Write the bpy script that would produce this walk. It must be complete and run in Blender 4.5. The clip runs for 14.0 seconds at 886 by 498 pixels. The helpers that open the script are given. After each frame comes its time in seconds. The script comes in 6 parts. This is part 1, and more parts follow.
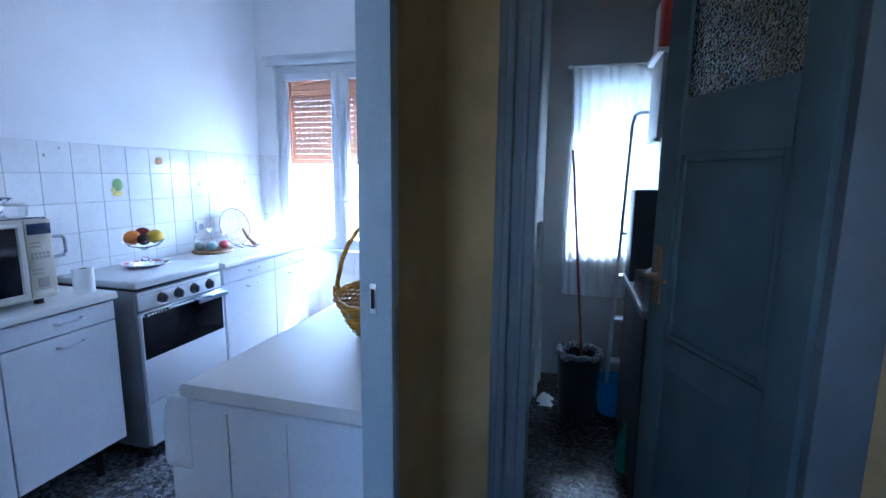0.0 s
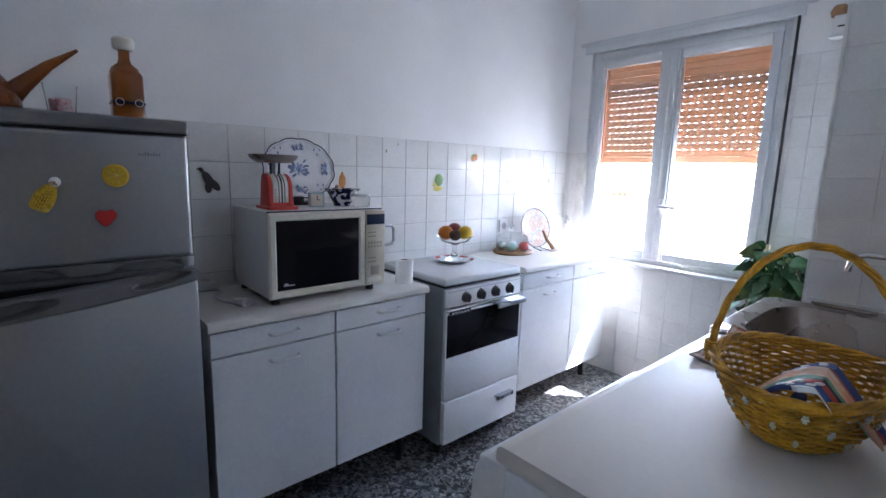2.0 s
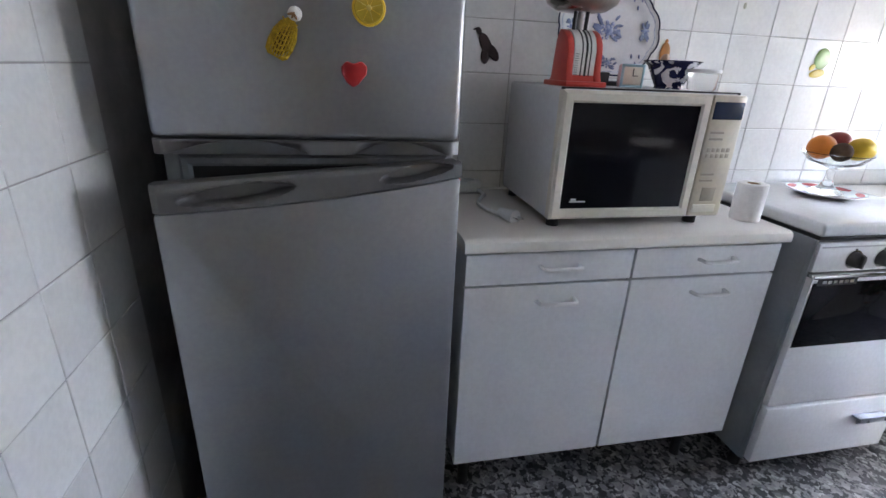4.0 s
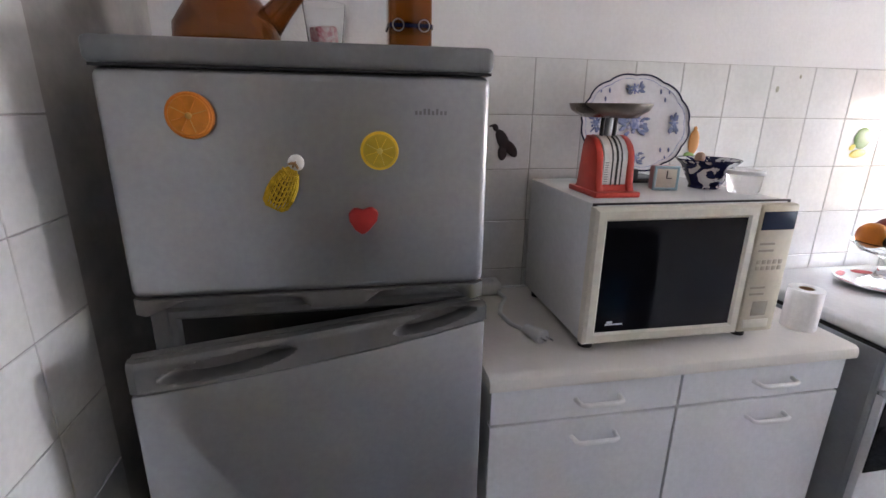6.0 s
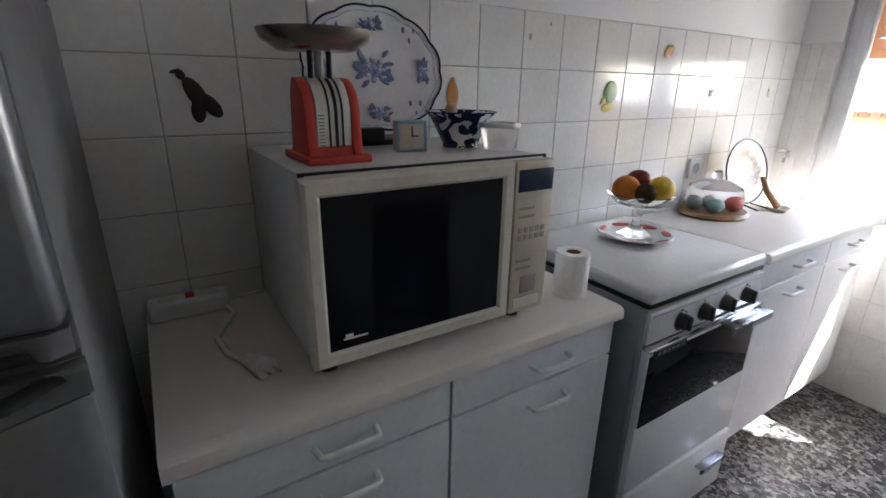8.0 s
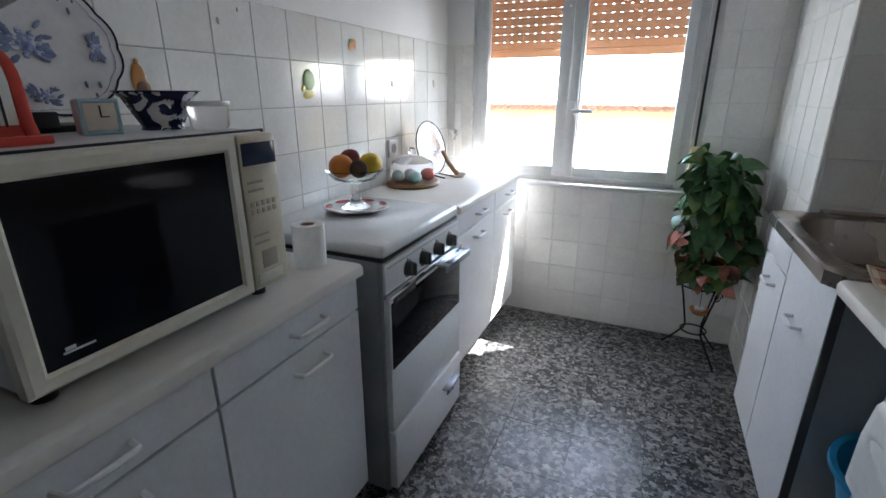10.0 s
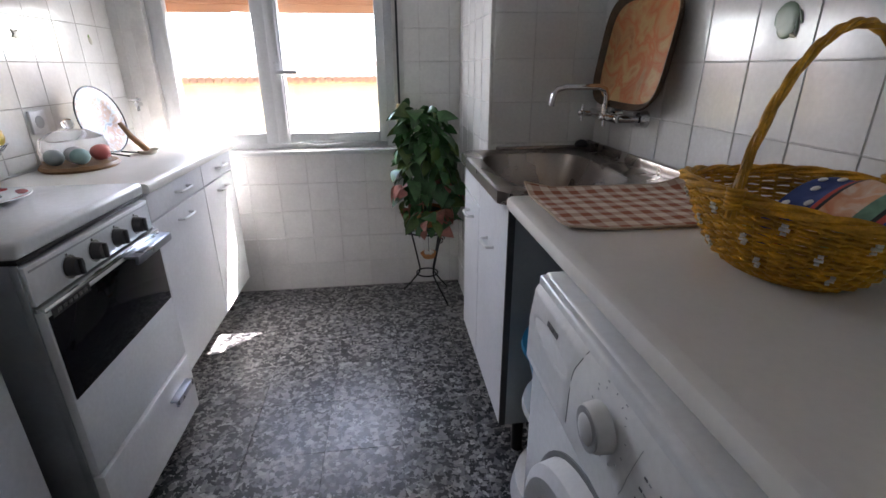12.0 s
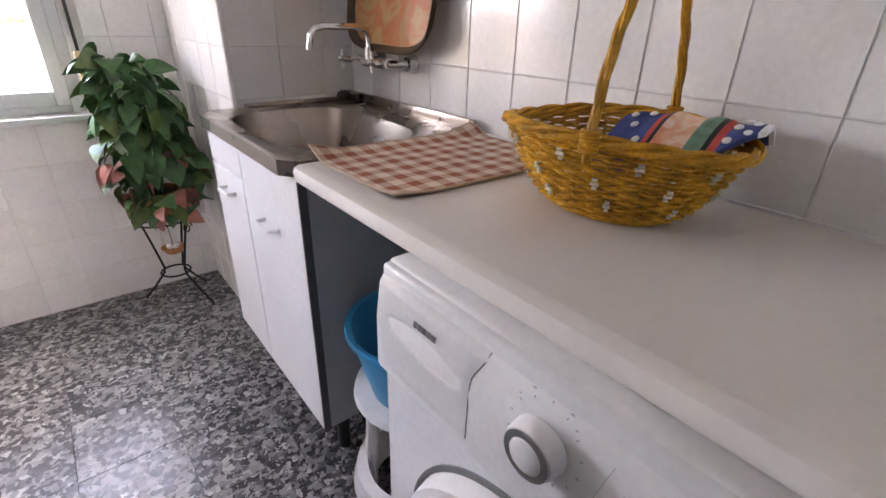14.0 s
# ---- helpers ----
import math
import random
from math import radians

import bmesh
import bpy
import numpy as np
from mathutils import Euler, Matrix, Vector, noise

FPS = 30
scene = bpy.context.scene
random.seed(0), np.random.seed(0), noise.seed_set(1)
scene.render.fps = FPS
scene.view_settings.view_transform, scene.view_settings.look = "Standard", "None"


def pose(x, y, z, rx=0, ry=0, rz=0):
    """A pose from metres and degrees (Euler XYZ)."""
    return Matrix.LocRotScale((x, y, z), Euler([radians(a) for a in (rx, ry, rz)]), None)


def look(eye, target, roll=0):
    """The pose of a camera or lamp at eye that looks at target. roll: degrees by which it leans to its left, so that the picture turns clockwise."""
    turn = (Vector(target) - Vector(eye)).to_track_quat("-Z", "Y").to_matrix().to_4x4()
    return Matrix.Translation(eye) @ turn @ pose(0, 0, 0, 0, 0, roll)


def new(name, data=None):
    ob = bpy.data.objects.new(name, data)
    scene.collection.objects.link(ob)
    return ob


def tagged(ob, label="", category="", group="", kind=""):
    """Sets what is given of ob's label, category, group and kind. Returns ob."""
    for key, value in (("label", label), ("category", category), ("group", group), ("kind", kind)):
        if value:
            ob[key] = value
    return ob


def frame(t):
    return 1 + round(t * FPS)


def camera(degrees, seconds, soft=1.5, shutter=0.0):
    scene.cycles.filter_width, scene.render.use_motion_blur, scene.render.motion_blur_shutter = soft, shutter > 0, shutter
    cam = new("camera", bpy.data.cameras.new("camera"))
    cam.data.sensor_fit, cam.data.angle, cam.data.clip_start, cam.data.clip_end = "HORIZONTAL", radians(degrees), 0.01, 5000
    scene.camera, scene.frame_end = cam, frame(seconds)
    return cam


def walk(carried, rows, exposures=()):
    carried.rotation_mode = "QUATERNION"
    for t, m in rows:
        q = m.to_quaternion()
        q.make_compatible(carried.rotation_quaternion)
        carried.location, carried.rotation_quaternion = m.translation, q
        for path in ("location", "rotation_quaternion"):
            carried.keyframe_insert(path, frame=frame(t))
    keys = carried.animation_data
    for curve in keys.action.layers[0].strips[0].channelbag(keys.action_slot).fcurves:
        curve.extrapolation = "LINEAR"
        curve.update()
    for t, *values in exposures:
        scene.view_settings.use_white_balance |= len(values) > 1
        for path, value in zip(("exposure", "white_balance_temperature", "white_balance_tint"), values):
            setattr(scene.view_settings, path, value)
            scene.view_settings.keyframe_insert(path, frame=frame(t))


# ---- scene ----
cam = camera(86.6, 14.0)
PATH = [
    (0.0, (2.3203, 0.0244, 1.3282), (1.7607, 2.0426, 0.9996), 0.6),
    (0.5, (2.3203, 0.1018, 1.3356), (1.3441, 1.9568, 1.0187), 0.9),
    (1.0, (2.3013, 0.1389, 1.3186), (1.1204, 1.8709, 1.0059), 1.3),
    (1.5, (2.138, 0.2014, 1.3091), (0.7823, 1.7946, 0.9635), 1.3),
    (2.0, (1.9568, 0.2714, 1.308), (0.3954, 1.6631, 0.9635), 1.7),
    (2.5, (1.7554, 0.3795, 1.2656), (-0.0647, 1.3706, 0.8173), 1.4),
    (3.0, (1.6186, 0.4113, 1.1957), (-0.3053, 1.0738, 0.6021), 1.9),
    (3.2, (1.5752, 0.4134, 1.1618), (-0.3572, 0.9794, 0.4993), 2.2),
    (5.3, (1.272, 0.3657, 1.2784), (-0.6773, 0.6954, 0.513), 1.9),
    (5.5, (1.2678, 0.3689, 1.2911), (-0.6975, 0.7007, 0.5671), 1.7),
    (6.0, (1.2444, 0.407, 1.3377), (-0.7484, 0.7844, 0.7229), 0.9),
    (6.5, (1.1925, 0.5247, 1.3356), (-0.7929, 1.0208, 0.7812), 0.4),
    (7.0, (1.095, 0.6954, 1.3144), (-0.8353, 1.3621, 0.7431), 0.3),
    (7.2, (1.0664, 0.7356, 1.3112), (-0.8279, 1.466, 0.7007), 0.7),
    (9.3, (1.0303, 0.618, 1.2126), (-0.0986, 2.2705, 0.513), 1.2),
    (9.5, (1.0377, 0.6222, 1.2137), (0.0053, 2.3384, 0.5194), 1.8),
    (10.0, (1.0823, 0.6201, 1.2243), (0.2777, 2.4634, 0.5533), 0.1),
    (10.5, (1.1172, 0.6296, 1.2296), (0.5152, 2.5514, 0.5671), -1.4),
    (11.0, (1.1533, 0.6402, 1.2296), (0.7982, 2.6214, 0.5639), -0.8),
    (11.5, (1.1787, 0.6519, 1.219), (1.0876, 2.6553, 0.5311), 0.3),
    (12.0, (1.1819, 0.6911, 1.1501), (1.4225, 2.6553, 0.388), -0.3),
    (12.5, (1.1215, 0.7685, 1.0293), (1.6631, 2.6299, 0.1707), -1.3),
    (13.0, (1.0929, 0.7897, 1.0155), (1.873, 2.5101, 0.053), -0.7),
    (13.5, (1.0727, 0.8077, 1.0526), (2.1009, 2.3691, 0.0541), 1.1),
    (14.0, (1.1427, 0.9201, 1.113), (2.3553, 2.3924, 0.1876), 1.6),
]
EXPOSURES = [(0.0, 4.98, 4470, 16), (1.0, 4.85, 4855, 17), (1.5, 4.90, 5421, 20), (2.0, 4.73, 5798, 19), (2.5, 4.55, 5798, 17), (3.0, 4.93, 5939, 16), (5.5, 5.40, 6960, 24), (6.5, 5.15, 7020, 23), (7.0, 4.55, 7040, 22),
             (9.5, 4.02, 6420, 13), (10.5, 4.00, 6600, 14), (11.5, 3.98, 6790, 20), (12.0, 4.01, 6790, 21), (12.5, 4.20, 6760, 21), (13.0, 4.93, 6980, 24), (13.5, 5.07, 7020, 28), (14.0, 5.11, 7350, 29)]
walk(cam, [(t, look(eye, target, roll)) for t, eye, target, roll in PATH], EXPOSURES)

# ---- daylight ----
SUN_FROM = Vector((0.53, 0.56, 1.0))
world = bpy.data.worlds.new("world")
scene.world = world
world.use_nodes = True
wn = world.node_tree.nodes
sky = wn.new("ShaderNodeTexSky")
sky.sky_type = "NISHITA"
sky.sun_disc = False
sky.sun_elevation = math.atan2(1.0, math.hypot(0.53, 0.56))
sky.sun_rotation = math.atan2(0.53, 0.56)
wn["Background"].inputs["Strength"].default_value = 0.15
world.node_tree.links.new(sky.outputs["Color"], wn["Background"].inputs["Color"])
sun_data = bpy.data.lights.new("sun", "SUN")
sun_data.energy, sun_data.angle, sun_data.color = 2.7, radians(0.5), (1.0, 0.975, 0.93)
sun = new("sun", sun_data)
sun.matrix_world = look(SUN_FROM * 10 + Vector((0.7, 3.2, 0)), (0.7, 3.2, 0))

# the sky's light, coming in under the shutter
fill_data = bpy.data.lights.new("window_light", "AREA")
fill_data.shape, fill_data.size, fill_data.size_y, fill_data.energy, fill_data.color = "RECTANGLE", 1.0, 0.21, 0.45, (0.80, 0.90, 1.0)
window_light = new("window_light", fill_data)
window_light.matrix_world = look((0.70, 3.275, 1.290), (1.9, 0.3, 1.15))


# ---- materials ----
def mat(name, color, rough=0.5, metal=0.0, var=0.12, scale=7.0, fine=0.05, fine_scale=90.0, bump=0.0, bump_scale=120.0,
        trans=0.0, per_object=0.0, coat=0.0, ior=1.45):
    m = bpy.data.materials.new(name)
    m.use_nodes = True
    nt = m.node_tree
    b = nt.nodes["Principled BSDF"]
    b.inputs["Roughness"].default_value = rough
    b.inputs["Metallic"].default_value = metal
    b.inputs["Transmission Weight"].default_value = trans
    b.inputs["Coat Weight"].default_value = coat
    b.inputs["IOR"].default_value = ior
    geo = nt.nodes.new("ShaderNodeNewGeometry")
    pos = geo.outputs["Position"]

    def noise_at(s, detail=3.0):
        n = nt.nodes.new("ShaderNodeTexNoise")
        n.inputs["Scale"].default_value = s
        n.inputs["Detail"].default_value = detail
        nt.links.new(pos, n.inputs["Vector"])
        return n.outputs["Fac"]

    def around(fac, amount):
        r = nt.nodes.new("ShaderNodeMapRange")
        r.inputs["From Min"].default_value, r.inputs["From Max"].default_value = 0.3, 0.7
        r.inputs["To Min"].default_value, r.inputs["To Max"].default_value = 1.0 - amount, 1.0 + amount * 0.4
        nt.links.new(fac, r.inputs["Value"])
        return r.outputs["Result"]

    def times(a, c):
        v = nt.nodes.new("ShaderNodeMath")
        v.operation = "MULTIPLY"
        nt.links.new(a, v.inputs[0])
        nt.links.new(c, v.inputs[1])
        return v.outputs[0]

    k = times(around(noise_at(scale), var), around(noise_at(fine_scale, 2.0), fine))
    if per_object:
        info = nt.nodes.new("ShaderNodeObjectInfo")
        r = nt.nodes.new("ShaderNodeMapRange")
        r.inputs["To Min"].default_value, r.inputs["To Max"].default_value = 1.0 - per_object, 1.0
        nt.links.new(info.outputs["Random"], r.inputs["Value"])
        k = times(k, r.outputs["Result"])
    mix = nt.nodes.new("ShaderNodeVectorMath")
    mix.operation = "SCALE"
    mix.inputs[0].default_value = color
    nt.links.new(k, mix.inputs["Scale"])
    nt.links.new(mix.outputs["Vector"], b.inputs["Base Color"])
    rr = nt.nodes.new("ShaderNodeMapRange")
    rr.inputs["To Min"].default_value, rr.inputs["To Max"].default_value = max(0.02, rough * 0.75), min(1.0, rough * 1.3)
    nt.links.new(noise_at(scale * 2.3), rr.inputs["Value"])
    nt.links.new(rr.outputs["Result"], b.inputs["Roughness"])
    if bump:
        bp = nt.nodes.new("ShaderNodeBump")
        bp.inputs["Strength"].default_value = bump
        bp.inputs["Distance"].default_value = 0.004
        nt.links.new(noise_at(bump_scale), bp.inputs["Height"])
        nt.links.new(bp.outputs["Normal"], b.inputs["Normal"])
    return m


def terrazzo(name, dark, light, gloss):
    m = mat(name, (0.3, 0.3, 0.3), gloss, var=0.0, fine=0.0, per_object=0.08)
    nt = m.node_tree
    b = nt.nodes["Principled BSDF"]
    geo = nt.nodes.new("ShaderNodeNewGeometry")
    warp = nt.nodes.new("ShaderNodeTexNoise")
    warp.inputs["Scale"].default_value = 52.0
    nt.links.new(geo.outputs["Position"], warp.inputs["Vector"])
    sc = nt.nodes.new("ShaderNodeVectorMath")
    sc.operation = "SCALE"
    sc.inputs["Scale"].default_value = 0.040
    nt.links.new(warp.outputs["Color"], sc.inputs[0])
    add = nt.nodes.new("ShaderNodeVectorMath")
    add.operation = "ADD"
    nt.links.new(geo.outputs["Position"], add.inputs[0])
    nt.links.new(sc.outputs["Vector"], add.inputs[1])
    info = nt.nodes.new("ShaderNodeObjectInfo")
    off = nt.nodes.new("ShaderNodeVectorMath")
    off.operation = "ADD"
    nt.links.new(add.outputs["Vector"], off.inputs[0])
    wide = nt.nodes.new("ShaderNodeMath")
    wide.operation = "MULTIPLY"
    wide.inputs[1].default_value = 7.0
    nt.links.new(info.outputs["Random"], wide.inputs[0])
    nt.links.new(wide.outputs[0], off.inputs[1])
    v = nt.nodes.new("ShaderNodeTexVoronoi")
    v.inputs["Scale"].default_value = 70.0
    nt.links.new(off.outputs["Vector"], v.inputs["Vector"])
    sep = nt.nodes.new("ShaderNodeSeparateColor")
    nt.links.new(v.outputs["Color"], sep.inputs["Color"])
    ramp = nt.nodes.new("ShaderNodeValToRGB")
    ramp.color_ramp.interpolation = "CONSTANT"
    e = ramp.color_ramp.elements
    mid = [0.5 * (a + c) for a, c in zip(dark, light)]
    e[0].position, e[0].color = 0.0, (*dark, 1)
    e[1].position, e[1].color = 0.16, (*[c * 2.0 for c in dark], 1)
    for p, k in ((0.30, 0.16), (0.38, 0.26), (0.46, 0.42), (0.54, 0.56), (0.63, 0.70), (0.74, 0.86), (0.86, 1.02), (0.94, 1.35)):
        n = e.new(p)
        n.color = (light[0] * k * 1.02, light[1] * k, light[2] * k * (0.97 if k > 0.6 else 1.05), 1)
    nt.links.new(sep.outputs["Red"], ramp.inputs["Fac"])
    nt.links.new(ramp.outputs["Color"], b.inputs["Base Color"])
    return m


def checks(name, a, c, size):
    m = mat(name, a, 0.85, var=0.05, bump=0.3, bump_scale=700)
    nt = m.node_tree
    b = nt.nodes["Principled BSDF"]
    geo = nt.nodes.new("ShaderNodeNewGeometry")
    sep = nt.nodes.new("ShaderNodeSeparateXYZ")
    nt.links.new(geo.outputs["Position"], sep.inputs[0])
    bands = []
    for axis in ("X", "Y"):
        w = nt.nodes.new("ShaderNodeMath")
        w.operation = "PINGPONG"
        w.inputs[1].default_value = size
        nt.links.new(sep.outputs[axis], w.inputs[0])
        g = nt.nodes.new("ShaderNodeMath")
        g.operation = "GREATER_THAN"
        g.inputs[1].default_value = size * 0.5
        nt.links.new(w.outputs[0], g.inputs[0])
        bands.append(g)
    s = nt.nodes.new("ShaderNodeMath")
    s.operation = "ADD"
    nt.links.new(bands[0].outputs[0], s.inputs[0])
    nt.links.new(bands[1].outputs[0], s.inputs[1])
    ramp = nt.nodes.new("ShaderNodeValToRGB")
    ramp.color_ramp.interpolation = "CONSTANT"
    e = ramp.color_ramp.elements
    e[0].position, e[0].color = 0.0, (*c, 1)
    e[1].position, e[1].color = 0.3, (*[0.5 * (p + q) for p, q in zip(a, c)], 1)
    n = e.new(0.8)
    n.color = (*a, 1)
    h = nt.nodes.new("ShaderNodeMath")
    h.operation = "MULTIPLY"
    h.inputs[1].default_value = 0.5
    nt.links.new(s.outputs[0], h.inputs[0])
    nt.links.new(h.outputs[0], ramp.inputs["Fac"])
    nt.links.new(ramp.outputs["Color"], b.inputs["Base Color"])
    return m


def patches(name, colors, scale, rough=0.5, swirl=1.2):
    m = mat(name, colors[0], rough)
    nt = m.node_tree
    b = nt.nodes["Principled BSDF"]
    geo = nt.nodes.new("ShaderNodeNewGeometry")
    n = nt.nodes.new("ShaderNodeTexNoise")
    n.inputs["Scale"].default_value = scale
    n.inputs["Detail"].default_value = 4.0
    n.inputs["Distortion"].default_value = swirl
    nt.links.new(geo.outputs["Position"], n.inputs["Vector"])
    ramp = nt.nodes.new("ShaderNodeValToRGB")
    e = ramp.color_ramp.elements
    e[0].position, e[0].color = 0.3, (*colors[0], 1)
    e[1].position, e[1].color = 0.7, (*colors[-1], 1)
    for i, c in enumerate(colors[1:-1]):
        q = e.new(0.3 + 0.4 * (i + 1) / (len(colors) - 1))
        q.color = (*c, 1)
    nt.links.new(n.outputs["Fac"], ramp.inputs["Fac"])
    nt.links.new(ramp.outputs["Color"], b.inputs["Base Color"])
    return m


PLASTER = mat("plaster", (0.86, 0.855, 0.85), 0.85, var=0.06, scale=2.5, fine=0.03, bump=0.15, bump_scale=160)
FRAME_GREY = mat("frame_grey", (0.17, 0.18, 0.18), 0.5, var=0.2, scale=5)
HALL_PAINT = mat("hall_paint", (0.50, 0.32, 0.12), 0.8, var=0.2, scale=4, bump=0.15)
GROUT_PALE = mat("pale_grout", (0.76, 0.75, 0.73), 0.9, var=0.2, scale=9)
GROUT = mat("grout", (0.48, 0.46, 0.44), 0.9, var=0.3, scale=9)
FLOOR_GROUT = mat("floor_grout", (0.10, 0.10, 0.10), 0.9, var=0.3, scale=9)
# white walls greyed: the storeroom's dimness is put into the colour
PANTRY_DIM_PAINT = mat("storeroom_dim_paint", (0.36, 0.36, 0.345), 0.85, var=0.12, scale=3, bump=0.15)
TILE = mat("glazed_tile", (0.82, 0.82, 0.80), 0.13, var=0.04, scale=11, per_object=0.06, bump=0.06, bump_scale=11)
TERRAZZO = terrazzo("terrazzo", (0.010, 0.011, 0.013), (0.27, 0.275, 0.28), 0.33)
# same chip pattern in darker greys, laid in the hallway and storeroom
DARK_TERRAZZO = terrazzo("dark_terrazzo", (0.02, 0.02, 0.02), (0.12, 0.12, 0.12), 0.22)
LAMINATE = mat("white_laminate", (0.74, 0.75, 0.77), 0.38, var=0.04, scale=6, bump=0.03)
EDGE_DARK = mat("dark_edge", (0.05, 0.05, 0.055), 0.6)
# near-black that paints the shade in the gaps between cabinet fronts
GAP_SHADE = mat("gap_shade_black", (0.012, 0.012, 0.013), 0.8)
GREY_SIDE = mat("grey_side_panel", (0.29, 0.31, 0.33), 0.5, var=0.1)
WORKTOP = mat("worktop_laminate", (0.74, 0.705, 0.66), 0.40, var=0.05, scale=5, fine=0.025)
WHITE_METAL = mat("white_enamel", (0.78, 0.79, 0.80), 0.22, var=0.03, scale=5)
WHITE_PLASTIC = mat("white_plastic", (0.78, 0.78, 0.78), 0.35, var=0.03)
CREAM_PLASTIC = mat("cream_plastic", (0.70, 0.66, 0.57), 0.4, var=0.06)
SILVER = mat("silver_lacquer", (0.36, 0.37, 0.39), 0.36, metal=0.75, var=0.05, scale=3)
SILVER_DARK = mat("grey_trim", (0.20, 0.205, 0.215), 0.45, metal=0.3, var=0.06)
STEEL = mat("stainless_steel", (0.40, 0.352, 0.318), 0.27, metal=1.0, var=0.08, scale=2.0, bump=0.02, bump_scale=300)
CHROME = mat("chrome", (0.72, 0.72, 0.72), 0.1, metal=1.0, var=0.05)
BLACK_GLASS = mat("black_glass", (0.006, 0.006, 0.008), 0.06, var=0.0, fine=0.0, ior=1.24)
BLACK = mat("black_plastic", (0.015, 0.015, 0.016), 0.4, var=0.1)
IRON = mat("black_iron", (0.02, 0.02, 0.02), 0.5, metal=0.6)
WINDOW_PAINT = mat("window_paint", (0.72, 0.74, 0.75), 0.4, var=0.05, scale=5)
GLASSWARE = mat("glassware", (0.97, 0.98, 0.98), 0.02, var=0.0, fine=0.0, trans=1.0, ior=1.14)
GLASS = mat("clear_glass", (0.95, 0.97, 0.96), 0.02, var=0.0, fine=0.0, trans=1.0)
SHUTTER = mat("shutter_slat", (0.50, 0.32, 0.21), 0.55, var=0.1, scale=5, per_object=0.12)
RED = mat("red_plastic", (0.62, 0.06, 0.04), 0.35, var=0.08)
DOOR_PAINT = mat("door_paint", (0.125, 0.165, 0.165), 0.45, var=0.2, scale=4, bump=0.1, bump_scale=30)
FRAME_PAINT = mat("frame_paint", (0.42, 0.46, 0.47), 0.5, var=0.1, scale=5)
WICKER = mat("yellow_wicker", (0.64, 0.31, 0.015), 0.42, var=0.45, scale=30, fine=0.2, fine_scale=220)
BLUE_PLASTIC = mat("blue_plastic", (0.01, 0.24, 0.46), 0.35, var=0.06)
PAPER = mat("paper", (0.82, 0.81, 0.79), 0.95, var=0.04, bump=0.2, bump_scale=200)
BOWL_GLAZE = patches("bowl_glaze", [(0.012, 0.016, 0.06), (0.015, 0.02, 0.08), (0.70, 0.71, 0.74), (0.74, 0.75, 0.78), (0.76, 0.77, 0.80)], 26, 0.15)
BOWL_GLAZE.node_tree.nodes["Color Ramp"].color_ramp.interpolation = "CONSTANT"
LIGHT_GREY = mat("light_grey", (0.42, 0.43, 0.45), 0.4)
PORCELAIN = mat("porcelain", (0.78, 0.78, 0.80), 0.12, var=0.03)
BLUE_GLAZE = patches("blue_glaze", [(0.10, 0.14, 0.36), (0.32, 0.38, 0.60), (0.74, 0.76, 0.82)], 70, 0.15)
NAVY_GLAZE = mat("navy_glaze", (0.015, 0.02, 0.07), 0.15, var=0.2)
AMBER = mat("amber_glass", (0.36, 0.095, 0.012), 0.06, var=0.15, scale=14, fine=0.0, trans=0.6)
LEAF = mat("leaf", (0.065, 0.18, 0.06), 0.38, var=0.4, scale=25, fine=0.2, per_object=0.3)
PINK_LEAF = mat("pink_leaf", (0.42, 0.16, 0.12), 0.5, var=0.4, scale=30)
TERRACOTTA = mat("terracotta", (0.55, 0.24, 0.09), 0.7, var=0.2)
SKIN_ORANGE = mat("orange_peel", (0.75, 0.22, 0.02), 0.4, var=0.1, bump=0.3, bump_scale=500)
SKIN_LEMON = mat("lemon_peel", (0.80, 0.52, 0.03), 0.4, var=0.08, bump=0.3, bump_scale=400)
SKIN_APPLE = mat("apple_skin", (0.28, 0.04, 0.03), 0.3, var=0.4, scale=40)
KIWI = mat("brown_fruit", (0.09, 0.045, 0.02), 0.8, var=0.3, scale=60)
WOOD = mat("wood", (0.33, 0.18, 0.08), 0.5, var=0.3, scale=35)
MOP_RED = mat("red_stick", (0.16, 0.03, 0.025), 0.4)
FACADE = mat("ochre_render", (0.42, 0.345, 0.19), 0.9, var=0.12, scale=1.5, bump=0.2)
ROOF = mat("clay_tile", (0.16, 0.085, 0.05), 0.9, var=0.25, scale=5, per_object=0.2)
PAVING = mat("pale_bounce_paving", (0.34, 0.32, 0.29), 0.9, var=0.2, scale=2)
CURTAIN = mat("net_curtain", (0.84, 0.86, 0.84), 0.9, var=0.03, trans=0.0)
cb = CURTAIN.node_tree.nodes["Principled BSDF"]
tl = CURTAIN.node_tree.nodes.new("ShaderNodeBsdfTranslucent")
tl.inputs["Color"].default_value = (0.42, 0.45, 0.43, 1)
mx = CURTAIN.node_tree.nodes.new("ShaderNodeMixShader")
mx.inputs[0].default_value = 0.4
out = CURTAIN.node_tree.nodes["Material Output"]
CURTAIN.node_tree.links.new(cb.outputs[0], mx.inputs[1])
CURTAIN.node_tree.links.new(tl.outputs[0], mx.inputs[2])
CURTAIN.node_tree.links.new(mx.outputs[0], out.inputs["Surface"])
sn = SHUTTER.node_tree
st_ = sn.nodes.new("ShaderNodeBsdfTranslucent")
st_.inputs["Color"].default_value = (0.46, 0.30, 0.20, 1)
sx = sn.nodes.new("ShaderNodeMixShader")
sx.inputs[0].default_value = 0.45
sn.links.new(sn.nodes["Principled BSDF"].outputs[0], sx.inputs[1])
sn.links.new(st_.outputs[0], sx.inputs[2])
